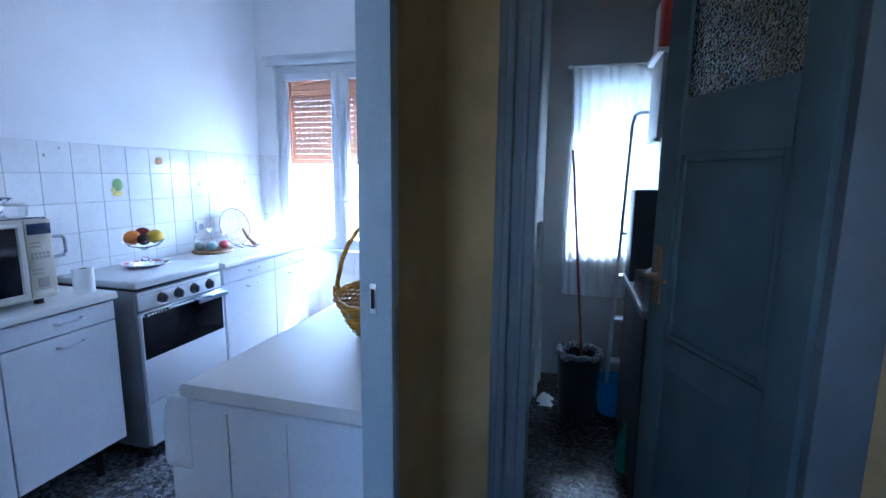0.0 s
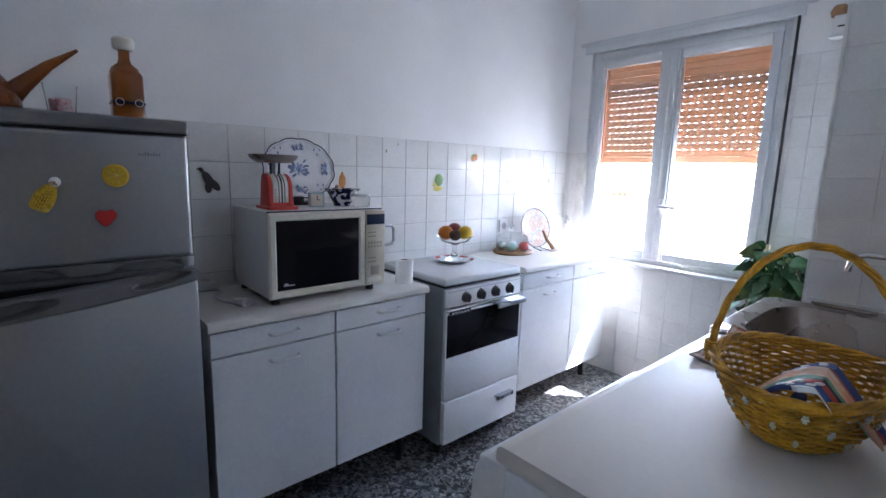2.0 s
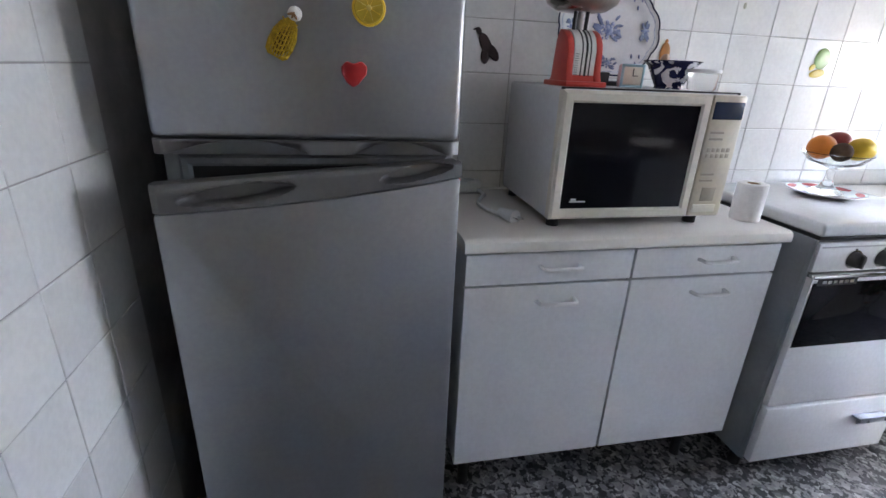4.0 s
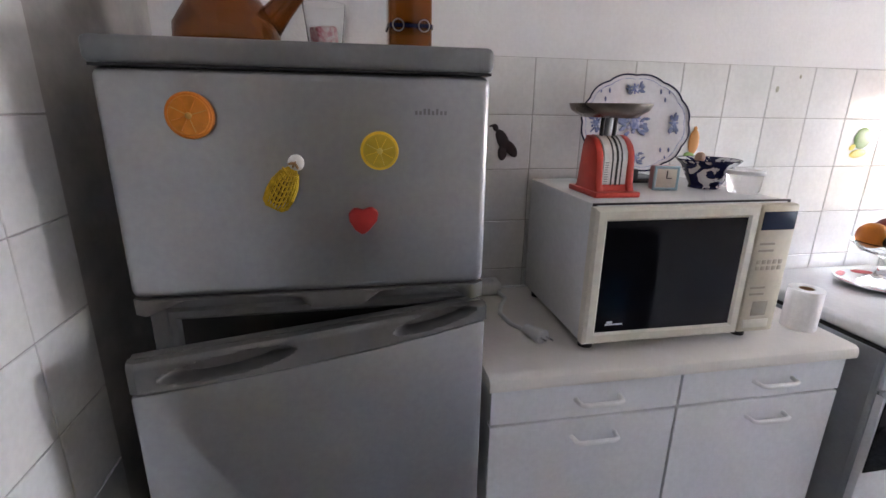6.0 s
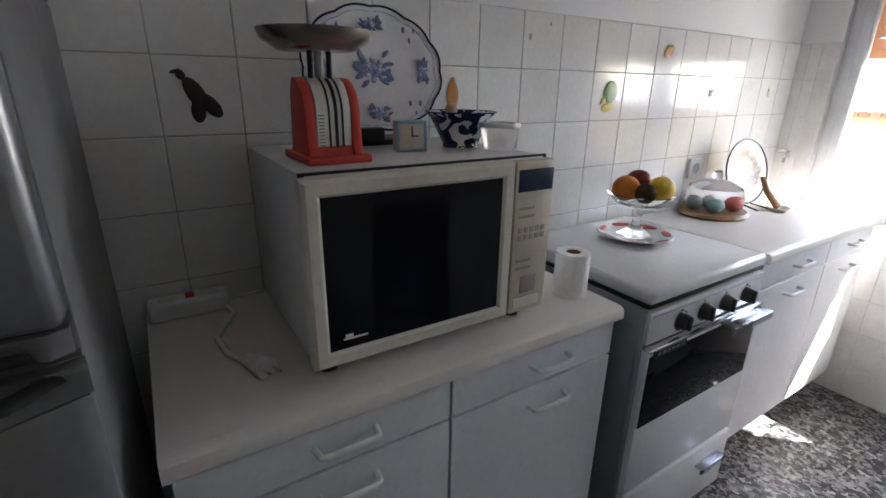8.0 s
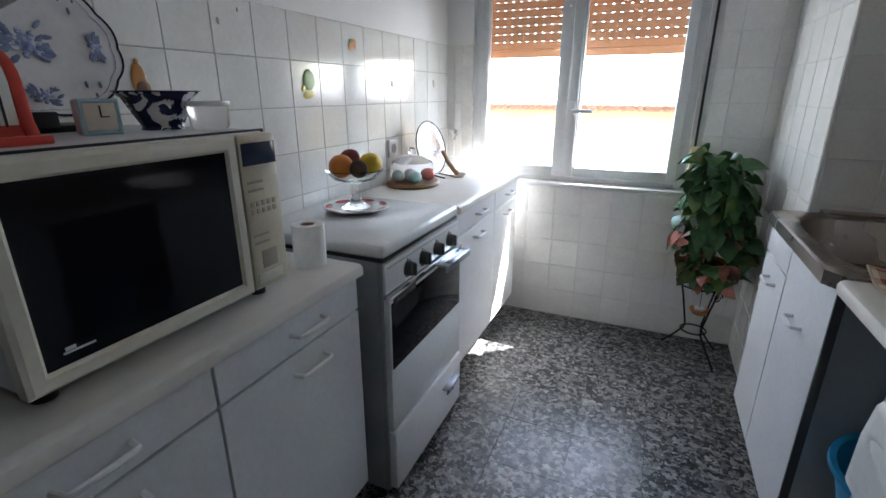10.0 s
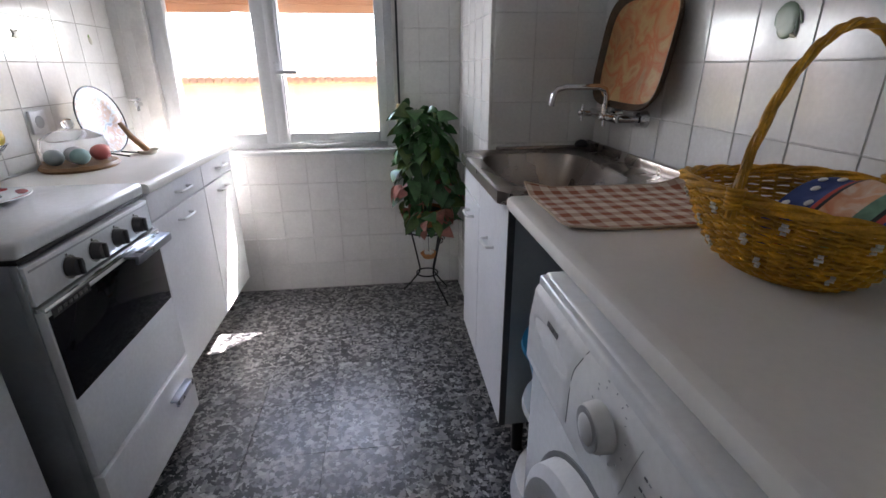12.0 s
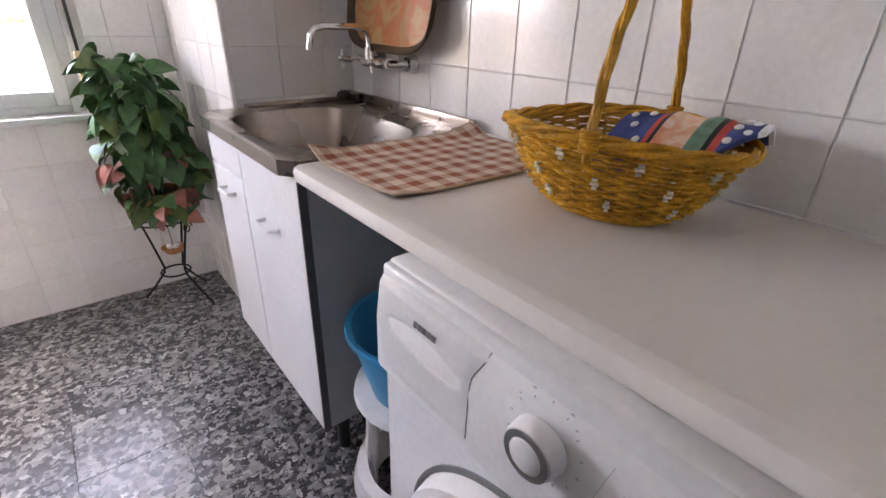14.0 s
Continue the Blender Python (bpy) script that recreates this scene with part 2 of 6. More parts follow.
sn.links.new(sx.outputs[0], sn.nodes["Material Output"].inputs["Surface"])
FROSTED = mat("frosted_glass", (0.75, 0.85, 0.88), 0.12, var=0.0, fine=0.0, trans=1.0)
fn_ = FROSTED.node_tree
fv = fn_.nodes.new("ShaderNodeTexVoronoi")
fv.feature = "SMOOTH_F1"
fv.inputs["Scale"].default_value = 140.0
fb = fn_.nodes.new("ShaderNodeBump")
fb.inputs["Strength"].default_value = 1.0
fb.inputs["Distance"].default_value = 0.010
fn_.links.new(fv.outputs["Distance"], fb.inputs["Height"])
fn_.links.new(fb.outputs["Normal"], fn_.nodes["Principled BSDF"].inputs["Normal"])
fg = fn_.nodes.new("ShaderNodeNewGeometry")
fn_.links.new(fg.outputs["Position"], fv.inputs["Vector"])


# ---- mesh helpers ----
def bx(x0, y0, z0, x1, y1, z1, bevel=0.0, seg=2):
    bm = bmesh.new()
    bmesh.ops.create_cube(bm, size=1.0)
    for v in bm.verts:
        v.co = Vector(((x0 + x1) / 2 + v.co.x * (x1 - x0), (y0 + y1) / 2 + v.co.y * (y1 - y0), (z0 + z1) / 2 + v.co.z * (z1 - z0)))
    if bevel:
        bmesh.ops.bevel(bm, geom=list(bm.edges), offset=bevel, segments=seg, affect="EDGES", profile=0.5)
    return bm


def cyl(p0, p1, r0, r1=None, seg=20, bevel=0.0):
    r1 = r0 if r1 is None else r1
    p0, p1 = Vector(p0), Vector(p1)
    d = p1 - p0
    bm = bmesh.new()
    bmesh.ops.create_cone(bm, cap_ends=True, segments=seg, radius1=r0, radius2=r1, depth=d.length)
    if bevel:
        caps = [e for e in bm.edges if abs(abs(e.verts[0].co.z) - d.length / 2) < 1e-5 and abs(e.verts[0].co.z - e.verts[1].co.z) < 1e-5]
        bmesh.ops.bevel(bm, geom=caps, offset=bevel, segments=2, affect="EDGES", profile=0.5)
    bmesh.ops.transform(bm, matrix=Matrix.Translation((p0 + p1) / 2) @ d.to_track_quat("Z", "Y").to_matrix().to_4x4(), verts=bm.verts)
    return bm


def lathe(profile, at, seg=28, squash=(1, 1), turn=None):
    bm = bmesh.new()
    rings = []
    for r, z in profile:
        if r < 1e-5:
            rings.append([bm.verts.new((0, 0, z))])
        else:
            rings.append([bm.verts.new((r * squash[0] * math.cos(2 * math.pi * i / seg), r * squash[1] * math.sin(2 * math.pi * i / seg), z)) for i in range(seg)])
    for a, b in zip(rings, rings[1:]):
        for i in range(seg):
            j = (i + 1) % seg
            if len(a) == 1 and len(b) == 1:
                continue
            if len(a) == 1:
                bm.faces.new((a[0], b[j], b[i]))
            elif len(b) == 1:
                bm.faces.new((a[i], a[j], b[0]))
            else:
                bm.faces.new((a[i], a[j], b[j], b[i]))
    bmesh.ops.recalc_face_normals(bm, faces=bm.faces)
    m = Matrix.Translation(at)
    if turn is not None:
        m = m @ turn
    bmesh.ops.transform(bm, matrix=m, verts=bm.verts)
    return bm


def tube(points, r, seg=8, closed=False, r_end=None):
    pts = [Vector(p) for p in points]
    n = len(pts)
    bm = bmesh.new()
    rings = []
    up = Vector((0.13, 0.21, 0.97))
    for i, p in enumerate(pts):
        a = pts[i - 1] if (i or closed) else p
        b = pts[(i + 1) % n] if (i < n - 1 or closed) else p
        d = (b - a).normalized()
        u = d.cross(up)
        if u.length < 1e-4:
            u = d.orthogonal()
        u.normalize()
        w = d.cross(u)
        rad = r if r_end is None else r + (r_end - r) * i / (n - 1)
        rings.append([bm.verts.new(p + rad * (u * math.cos(2 * math.pi * k / seg) + w * math.sin(2 * math.pi * k / seg))) for k in range(seg)])
    for i in range(n if closed else n - 1):
        a, b = rings[i], rings[(i + 1) % n]
        for k in range(seg):
            bm.faces.new((a[k], a[(k + 1) % seg], b[(k + 1) % seg], b[k]))
    if not closed:
        bm.faces.new(rings[0][::-1])
        bm.faces.new(rings[-1])
    bmesh.ops.recalc_face_normals(bm, faces=bm.faces)
    return bm


def blob(at, rx, ry, rz, seg=18):
    bm = bmesh.new()
    bmesh.ops.create_uvsphere(bm, u_segments=seg, v_segments=seg // 2 + 2, radius=1.0)
    for v in bm.verts:
        k = 1 + 0.05 * noise.noise(v.co * 2 + Vector(at) * 9)
        v.co = Vector((at[0] + v.co.x * rx * k, at[1] + v.co.y * ry * k, at[2] + v.co.z * rz * k))
    return bm


def merge(*bms):
    base = bms[0]
    for other in bms[1:]:
        me = bpy.data.meshes.new("tmp")
        other.to_mesh(me)
        base.from_mesh(me)
        bpy.data.meshes.remove(me)
        other.free()
    return base


def moved(bm, m):
    bmesh.ops.transform(bm, matrix=m, verts=bm.verts)
    return bm


WORLD = {}


def mesh_object(name, bm, material, smooth=True):
    lo = Vector([min(v.co[i] for v in bm.verts) for i in range(3)])
    hi = Vector([max(v.co[i] for v in bm.verts) for i in range(3)])
    c = Vector(((lo.x + hi.x) / 2, (lo.y + hi.y) / 2, lo.z))
    bmesh.ops.translate(bm, vec=-c, verts=bm.verts)
    me = bpy.data.meshes.new(name)
    bm.to_mesh(me)
    bm.free()
    me.materials.append(material)
    if smooth:
        me.shade_smooth()
        me.set_sharp_from_angle(angle=radians(35))
    ob = new(name, me)
    ob.matrix_basis = Matrix.Translation(c)
    WORLD[ob] = Matrix.Translation(c)
    return ob


def part(name, bm, material, parent, label="", smooth=True):
    ob = mesh_object(name, bm, material, smooth)
    ob.parent = parent
    ob.matrix_parent_inverse = WORLD[parent].inverted()
    return tagged(ob, label)


def thing(name, at, label, category, group="", kind=""):
    ob = new(name)
    ob.empty_display_size = 0.05
    ob.matrix_basis = Matrix.Translation(at)
    WORLD[ob] = Matrix.Translation(at)
    return tagged(ob, label, category, group, kind)


def solo(name, bm, material, label, category, group="", kind="", smooth=True):
    return tagged(mesh_object(name, bm, material, smooth), label, category, group, kind)


def piece(name, mesh, at, parent, turn=None):
    ob = new(name, mesh)
    ob.parent = parent
    ob.matrix_parent_inverse = WORLD[parent].inverted()
    ob.matrix_basis = Matrix.Translation(at) @ (turn if turn is not None else Matrix())
    return ob


def words(text, size, m, material, name, parent, depth=0.0006):
    cu = bpy.data.curves.new(name, "FONT")
    cu.body, cu.size, cu.extrude, cu.align_x, cu.align_y = text, size, depth, "CENTER", "CENTER"
    ob = new(name, cu)
    dg = bpy.context.evaluated_depsgraph_get()
    me = bpy.data.meshes.new_from_object(ob.evaluated_get(dg))
    bpy.data.objects.remove(ob)
    bm = bmesh.new()
    bm.from_mesh(me)
    bpy.data.meshes.remove(me)
    moved(bm, m)
    return part(name, bm, material, parent, smooth=False)


# ---- the room ----
XR, YS, YN, ZC = 1.985, -0.03, 3.155, 2.75


def extrude(points, a, b, axis="x", bevel=0.0):
    """A flat outline, (y, z) for axis x or (x, z) for axis y, drawn out from a to b."""
    bm = bmesh.new()
    rings = []
    for q in (a, b):
        rings.append([bm.verts.new((q, u, w) if axis == "x" else (u, q, w)) for u, w in points])
    n = len(points)
    bm.faces.new(rings[0])
    bm.faces.new(rings[1][::-1])
    for i in range(n):
        bm.faces.new((rings[0][i], rings[1][i], rings[1][(i + 1) % n], rings[0][(i + 1) % n]))
    bmesh.ops.recalc_face_normals(bm, faces=bm.faces)
    if bevel:
        bmesh.ops.bevel(bm, geom=[e for e in bm.edges if len(e.link_faces) == 2 and e.calc_face_angle(0) > 0.6], offset=bevel, segments=2, affect="EDGES", profile=0.5)
    return bm


def ring_frame(x0, x1, y0, y1, z0, z1, w, soft=0.006):
    bm = bmesh.new()
    loops = []
    for x, d in ((x0, 0.0), (x1 - soft, 0.0), (x1, soft), (x1, w - soft), (x1 - soft, w), (x0, w)):
        loops.append([bm.verts.new(p) for p in ((x, y0 + d, z0 + d), (x, y1 - d, z0 + d), (x, y1 - d, z1 - d), (x, y0 + d, z1 - d))])
    for a, b in zip(loops, loops[1:] + loops[:1]):
        for k in range(4):
            bm.faces.new((a[k], a[(k + 1) % 4], b[(k + 1) % 4], b[k]))
    bmesh.ops.recalc_face_normals(bm, faces=bm.faces)
    return bm


def sheet(fn, nu, nv, depth):
    """A closed shell: the front is fn(u, v) over a grid, the back is the same pushed by depth."""
    bm = bmesh.new()
    d = Vector(depth)
    f = [[bm.verts.new(fn(i / nu, j / nv)) for j in range(nv + 1)] for i in range(nu + 1)]
    k = [[bm.verts.new((fn(i / nu, j / nv)[0] + d.x, fn(i / nu, j / nv)[1] + d.y, fn(i / nu, j / nv)[2] + d.z)) for j in range(nv + 1)] for i in range(nu + 1)]
    for i in range(nu):
        for j in range(nv):
            bm.faces.new((f[i][j], f[i + 1][j], f[i + 1][j + 1], f[i][j + 1]))
            bm.faces.new((k[i][j], k[i][j + 1], k[i + 1][j + 1], k[i + 1][j]))
    rim = [(i, 0) for i in range(nu)] + [(nu, j) for j in range(nv)] + [(i, nv) for i in range(nu, 0, -1)] + [(0, j) for j in range(nv, 0, -1)]
    for (a, b), (c, e) in zip(rim, rim[1:] + rim[:1]):
        bm.faces.new((f[a][b], k[a][b], k[c][e], f[c][e]))
    bmesh.ops.recalc_face_normals(bm, faces=bm.faces)
    return bm


def structure(name, bm, material, label, category):
    return solo(name, bm, material, label, category, kind="structure", smooth=False)


wall_west = structure("wall_west", bx(-0.2, YS - 0.2, 0, 0, YN + 0.25, ZC), PLASTER, "white plastered wall tiled to chest height", "wall")
# window wall round the opening
WX0, WX1, WZ0, WZ1 = 0.15, 1.245, 0.77, 2.10
wall_north = structure("wall_north", merge(
    bx(0.0, YN, 0, WX0, YN + 0.25, ZC), bx(WX0, YN, 0, WX1, YN + 0.25, WZ0), bx(WX0, YN, WZ1, WX1, YN + 0.25, ZC),
    bx(WX1, YN, 0, XR, YN + 0.25, ZC)), PLASTER, "white window wall tiled below the window", "wall")
wall_south = structure("wall_south", bx(0, YS - 0.2, 0, 2.06, YS, ZC), PLASTER, "white tiled end wall beside the fridge", "wall")
wall_east = structure("wall_east", merge(bx(XR, 0.80, 0, 2.016, YN + 0.25, ZC), bx(XR, YS, 2.08, 2.06, 0.80, ZC)), PLASTER,
                      "white partition wall tiled behind the sink", "wall")
column = structure("wall_column", bx(1.575, 2.45, 0, XR, YN, ZC), PLASTER, "white tiled boxed-in corner column", "wall")
structure("wall_hall_north", bx(2.0165, 0.802, 0, 2.022, 1.20, ZC), HALL_PAINT, "ochre painted hallway wall beside the kitchen door", "wall")
structure("wall_hall_lintel", bx(2.062, YS - 0.03, 2.08, 2.09, 0.8, ZC), HALL_PAINT, "ochre painted wall above the kitchen door", "wall")
structure("wall_hall_west", bx(2.062, YS - 1.6, 0, 2.09, YS - 0.03, ZC), HALL_PAINT, "ochre painted hallway wall", "wall")
structure("wall_hall_east", bx(3.2, -1.8, 0, 3.3, YN + 0.25, ZC), HALL_PAINT, "ochre painted hallway wall", "wall")
# unseen end wall, opened so that sky light fills the hallway
structure("wall_hall_south", merge(bx(2.06, -1.8, 0, 2.35, -1.65, ZC), bx(2.95, -1.8, 0, 3.3, -1.65, ZC), bx(2.35, -1.8, 0, 2.95, -1.65, 1.1), bx(2.35, -1.8, 1.9, 2.95, -1.65, ZC)), HALL_PAINT, "unseen ochre hallway end wall with an added fill-light opening", "wall")
# added window, out of view, only there to brighten the dark hallway
hw_ = thing("hall_fill_window", (2.65, -1.75, 1.2), "unseen hallway window added for fill light", "window", kind="structure")
part("window_frame", merge(bx(2.35, -1.76, 1.1, 2.39, -1.71, 1.9), bx(2.91, -1.76, 1.1, 2.95, -1.71, 1.9), bx(2.39, -1.76, 1.1, 2.91, -1.71, 1.14), bx(2.39, -1.76, 1.86, 2.91, -1.71, 1.9)), WINDOW_PAINT, hw_)
p = part("pane", bx(2.39, -1.737, 1.14, 2.91, -1.733, 1.86), GLASS, hw_)
p.visible_shadow = False
structure("wall_pantry_front", merge(bx(2.0165, 1.20, 0, 2.14, 1.30, ZC), bx(2.14, 1.20, 2.06, 2.96, 1.30, ZC), bx(2.96, 1.20, 0, 3.2, 1.30, ZC)),
          HALL_PAINT, "ochre wall round the storeroom door", "wall")
cove = [(2.0222, 1.1998)] + [(2.1225 - 0.10 * math.cos(a), 1.0998 + 0.10 * math.sin(a)) for a in [k * math.pi / 24 for k in range(13)]]
cbm0 = bmesh.new()
low, high = [[cbm0.verts.new((x, y, z)) for x, y in cove] for z in (0.0, ZC)]
cbm0.faces.new(low)
cbm0.faces.new(high[::-1])
for k in range(len(cove)):
    q = (k + 1) % len(cove)
    cbm0.faces.new((low[k], high[k], high[q], low[q]))
bmesh.ops.recalc_face_normals(cbm0, faces=cbm0.faces)
solo("wall_hall_corner", cbm0, HALL_PAINT, "ochre painted rounded corner of the hallway wall", "wall", kind="structure")
UX0, UX1, UZ0, UZ1 = 2.31, 2.95, 0.86, 1.96
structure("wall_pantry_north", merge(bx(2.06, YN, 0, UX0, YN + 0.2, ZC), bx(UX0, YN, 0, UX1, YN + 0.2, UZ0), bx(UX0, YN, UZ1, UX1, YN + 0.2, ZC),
                                     bx(UX1, YN, 0, 3.2, YN + 0.2, ZC)), PANTRY_DIM_PAINT, "white storeroom window wall greyed to look dim", "wall")
structure("wall_pantry_west", bx(2.0165, 1.30, 0, 2.13, YN, ZC), PANTRY_DIM_PAINT, "white storeroom side wall greyed to look dim", "wall")
ceiling = structure("ceiling", merge(bx(-0.2, YS - 0.2, ZC, 2.06, YN + 0.25, ZC + 0.2), bx(2.06, -1.8, ZC, 3.3, YN + 0.25, ZC + 0.2)), PLASTER, "plain white ceiling", "ceiling")
floor = structure("floor", merge(bx(-0.2, YS - 0.2, -0.2, 2.06, YN + 0.25, -0.004), bx(2.06, -1.8, -0.2, 3.3, YN + 0.25, -0.004)), FLOOR_GROUT, "grey and white speckled terrazzo tile floor", "floor")

# ---- openings ----
door_frame = thing("door_1", (2.0, 0.79, 0), "pale blue-grey painted door frame with a strike plate", "door frame", kind="structure")
part("jamb", bx(1.961, 0.766, 0, 2.024, 0.803, 2.06, 0.004), FRAME_PAINT, door_frame)
part("architrave", bx(1.97, 0.80, 0, 1.988, 0.835, 2.09, 0.004), FRAME_PAINT, door_frame)
part("head", bx(1.955, YS, 2.04, 2.045, 0.766, 2.08, 0.004), FRAME_PAINT, door_frame)
part("strike_plate", bx(1.982, 0.7642, 1.085, 1.994, 0.7665, 1.14, 0.0008), CHROME, door_frame, "small metal strike plate")
part("strike_hole", bx(1.9845, 0.7634, 1.095, 1.9915, 0.7645, 1.13), BLACK, door_frame)

door2 = thing("door_2", (2.5, 1.22, 0), "dark grey-green panelled door with frosted glass, standing open", "door", kind="structure")
part("frame", merge(bx(2.14, 1.19, 0, 2.228, 1.29, 2.06, 0.005), bx(2.86, 1.19, 0, 2.97, 1.29, 2.06, 0.005), bx(2.228, 1.19, 2.0, 2.86, 1.29, 2.06, 0.004)), FRAME_GREY, door2)
part("architrave", merge(bx(2.132, 1.172, 0, 2.158, 1.2, 2.12, 0.008), bx(2.154, 1.162, 0, 2.172, 1.19, 2.12, 0.006), bx(2.192, 1.176, 0, 2.206, 1.19, 2.06, 0.005)), FRAME_GREY, door2)
LEAF_M = pose(2.855, 1.225, 0, 0, 0, -66)  # hinge; leaf runs towards -x before the turn
def leaf_box(x0, z0, x1, z1, d0=-0.018, d1=0.018, bev=0.004):
    return moved(bx(-x1, d0, z0, -x0, d1, z1, bev), LEAF_M)
part("leaf", merge(leaf_box(0, 0.01, 0.10, 1.99), leaf_box(0.51, 0.01, 0.61, 1.99), leaf_box(0.10, 0.01, 0.51, 0.22), leaf_box(0.10, 0.70, 0.51, 0.80),
                   leaf_box(0.10, 1.40, 0.51, 1.57), leaf_box(0.10, 1.90, 0.51, 1.99)), DOOR_PAINT, door2)
part("panel", leaf_box(0.10, 0.22, 0.51, 0.70, -0.007, 0.007), DOOR_PAINT, door2)
part("panel", leaf_box(0.10, 0.80, 0.51, 1.40, -0.007, 0.007), DOOR_PAINT, door2)
part("moulding", merge(leaf_box(0.10, 0.80, 0.125, 1.40, -0.013, 0.013), leaf_box(0.485, 0.80, 0.51, 1.40, -0.013, 0.013), leaf_box(0.125, 0.80, 0.485, 0.82, -0.013, 0.013),
                       leaf_box(0.125, 1.38, 0.485, 1.40, -0.013, 0.013)), DOOR_PAINT, door2)
part("pane", leaf_box(0.10, 1.57, 0.51, 1.90, -0.003, 0.003, 0.0), FROSTED, door2, "pebbled frosted glass pane")
part("handle", merge(moved(cyl((-0.565, -0.02, 1.0), (-0.565, -0.07, 1.0), 0.009), LEAF_M), moved(cyl((-0.565, -0.06, 1.0), (-0.46, -0.06, 1.0), 0.009, 0.007), LEAF_M),
                     leaf_box(0.545, 0.90, 0.585, 1.10, -0.024, -0.017)), WOOD, door2, "worn brass lever handle")

# kitchen window: frame, two sashes, glass, shutter
window = thing("window_1", (0.7, YN + 0.06, WZ0), "white painted two-leaf window with a half-lowered brown roller shutter", "window", kind="structure")
FY = 3.185
part("window_frame", merge(bx(WX0, FY, WZ0, 0.195, FY + 0.07, WZ1, 0.004), bx(1.205, FY, WZ0, WX1, FY + 0.07, WZ1, 0.004),
                           bx(0.195, FY, WZ0, 1.205, FY + 0.07, 0.80, 0.004), bx(0.195, FY, 2.05, 1.205, FY + 0.07, WZ1, 0.004)), WINDOW_PAINT, window)
for x0, x1, wl, wr in ((0.195, 0.686, 0.033, 0.084), (0.688, 1.205, 0.034, 0.043)):
    s = part("sash", merge(bx(x0, FY - 0.015, 0.80, x0 + wl, FY + 0.04, 2.05, 0.005), bx(x1 - wr, FY - 0.015, 0.80, x1, FY + 0.04, 2.05, 0.005),
                           bx(x0 + wl, FY - 0.015, 0.80, x1 - wr, FY + 0.04, 0.85, 0.005), bx(x0 + wl, FY - 0.015, 2.0, x1 - wr, FY + 0.04, 2.05, 0.005)), WINDOW_PAINT, window)
    p = part("pane", bx(x0 + wl, FY + 0.01, 0.85, x1 - wr, FY + 0.014, 2.0), GLASS, s)
    p.visible_shadow = False
part("astragal", bx(0.662, FY - 0.026, 0.80, 0.712, FY - 0.0145, 2.05, 0.005), WINDOW_PAINT, window)
part("handle", merge(cyl((0.69, FY - 0.03, 1.135), (0.69, FY - 0.055, 1.135), 0.009), bx(0.685, FY - 0.062, 1.126, 0.79, FY - 0.048, 1.144, 0.005), bx(0.677, FY - 0.03, 1.09, 0.703, FY - 0.022, 1.18, 0.003)), WINDOW_PAINT, window, "white lever handle")
part("window_sill", bx(0.09, YN - 0.03, 0.745, 1.29, YN + 0.06, 0.768, 0.006), WINDOW_PAINT, window, "white painted sill")
part("trim", merge(bx(0.10, YN - 0.015, WZ1, 1.29, YN + 0.02, WZ1 + 0.05, 0.004), bx(0.06, YN - 0.008, WZ1 + 0.05, 1.33, YN + 0.02, WZ1 + 0.075, 0.004)), WINDOW_PAINT, window)
shutter = part("shutter", merge(bx(0.15, 3.30, 0.77, 0.19, 3.34, 2.1), bx(1.21, 3.30, 0.77, 1.245, 3.34, 2.1)), SHUTTER, window, "brown slatted roller shutter")
SLAT_H = 0.0384
sb = bmesh.new()
HOLES = 24
for i in range(HOLES):   # each slat: solid strips with a row of small slots between them
    a = -0.51 + 1.02 * i / HOLES
    for q in (bx(a, -0.006, 0.0, a + 1.02 / HOLES * 0.69, 0.006, SLAT_H), bx(a + 1.02 / HOLES * 0.69, -0.006, 0.0034, a + 1.02 / HOLES, 0.006, SLAT_H)):
        sb = merge(sb, q)
sb = merge(sb, bx(-0.51, 0.002, SLAT_H - 0.001, 0.51, 0.0055, SLAT_H + 0.0008))
slat_mesh = bpy.data.meshes.new("slat")
sb.to_mesh(slat_mesh)
sb.free()
slat_mesh.materials.append(SHUTTER)
plain = bx(-0.51, -0.007, 0.0, 0.51, 0.007, SLAT_H + 0.0006, 0.004, 2)
plain_mesh = bpy.data.meshes.new("slat")
plain.to_mesh(plain_mesh)
plain.free()
plain_mesh.materials.append(SHUTTER)
for i in range(17):
    piece("slat", slat_mesh if 2 <= i < 13 else plain_mesh, (0.70, 3.32, 1.402 + i * (SLAT_H + 0.0009)), window)
part("shutter_box", bx(WX0, 3.26, 2.04, WX1, 3.45, 2.35), PLASTER, window)
strap = thing("shutter_strap", (1.267, 3.14, 0.86), "dark shutter pull strap running into a cream winder box", "shutter strap")
part("band", bx(1.262, 3.140, 0.985, 1.272, 3.1515, 2.1), EDGE_DARK, strap)
part("winder", bx(1.252, 3.112, 0.84, 1.284, 3.1495, 0.985, 0.005), mat("winder_cream", (0.66, 0.54, 0.33), 0.45, var=0.1), strap, "yellowed cream winder box")

# storeroom window and curtain
uw = thing("window_2", (2.6, YN + 0.1, UZ0), "storeroom window behind a net curtain", "window", kind="structure")
part("window_frame", merge(bx(UX0, YN + 0.06, UZ0, UX0 + 0.05, YN + 0.12, UZ1), bx(UX1 - 0.05, YN + 0.06, UZ0, UX1, YN + 0.12, UZ1), bx(UX0, YN + 0.06, UZ0, UX1, YN + 0.12, UZ0 + 0.05), bx(UX0, YN + 0.06, UZ1 - 0.05, UX1, YN + 0.12, UZ1)), WINDOW_PAINT, uw)
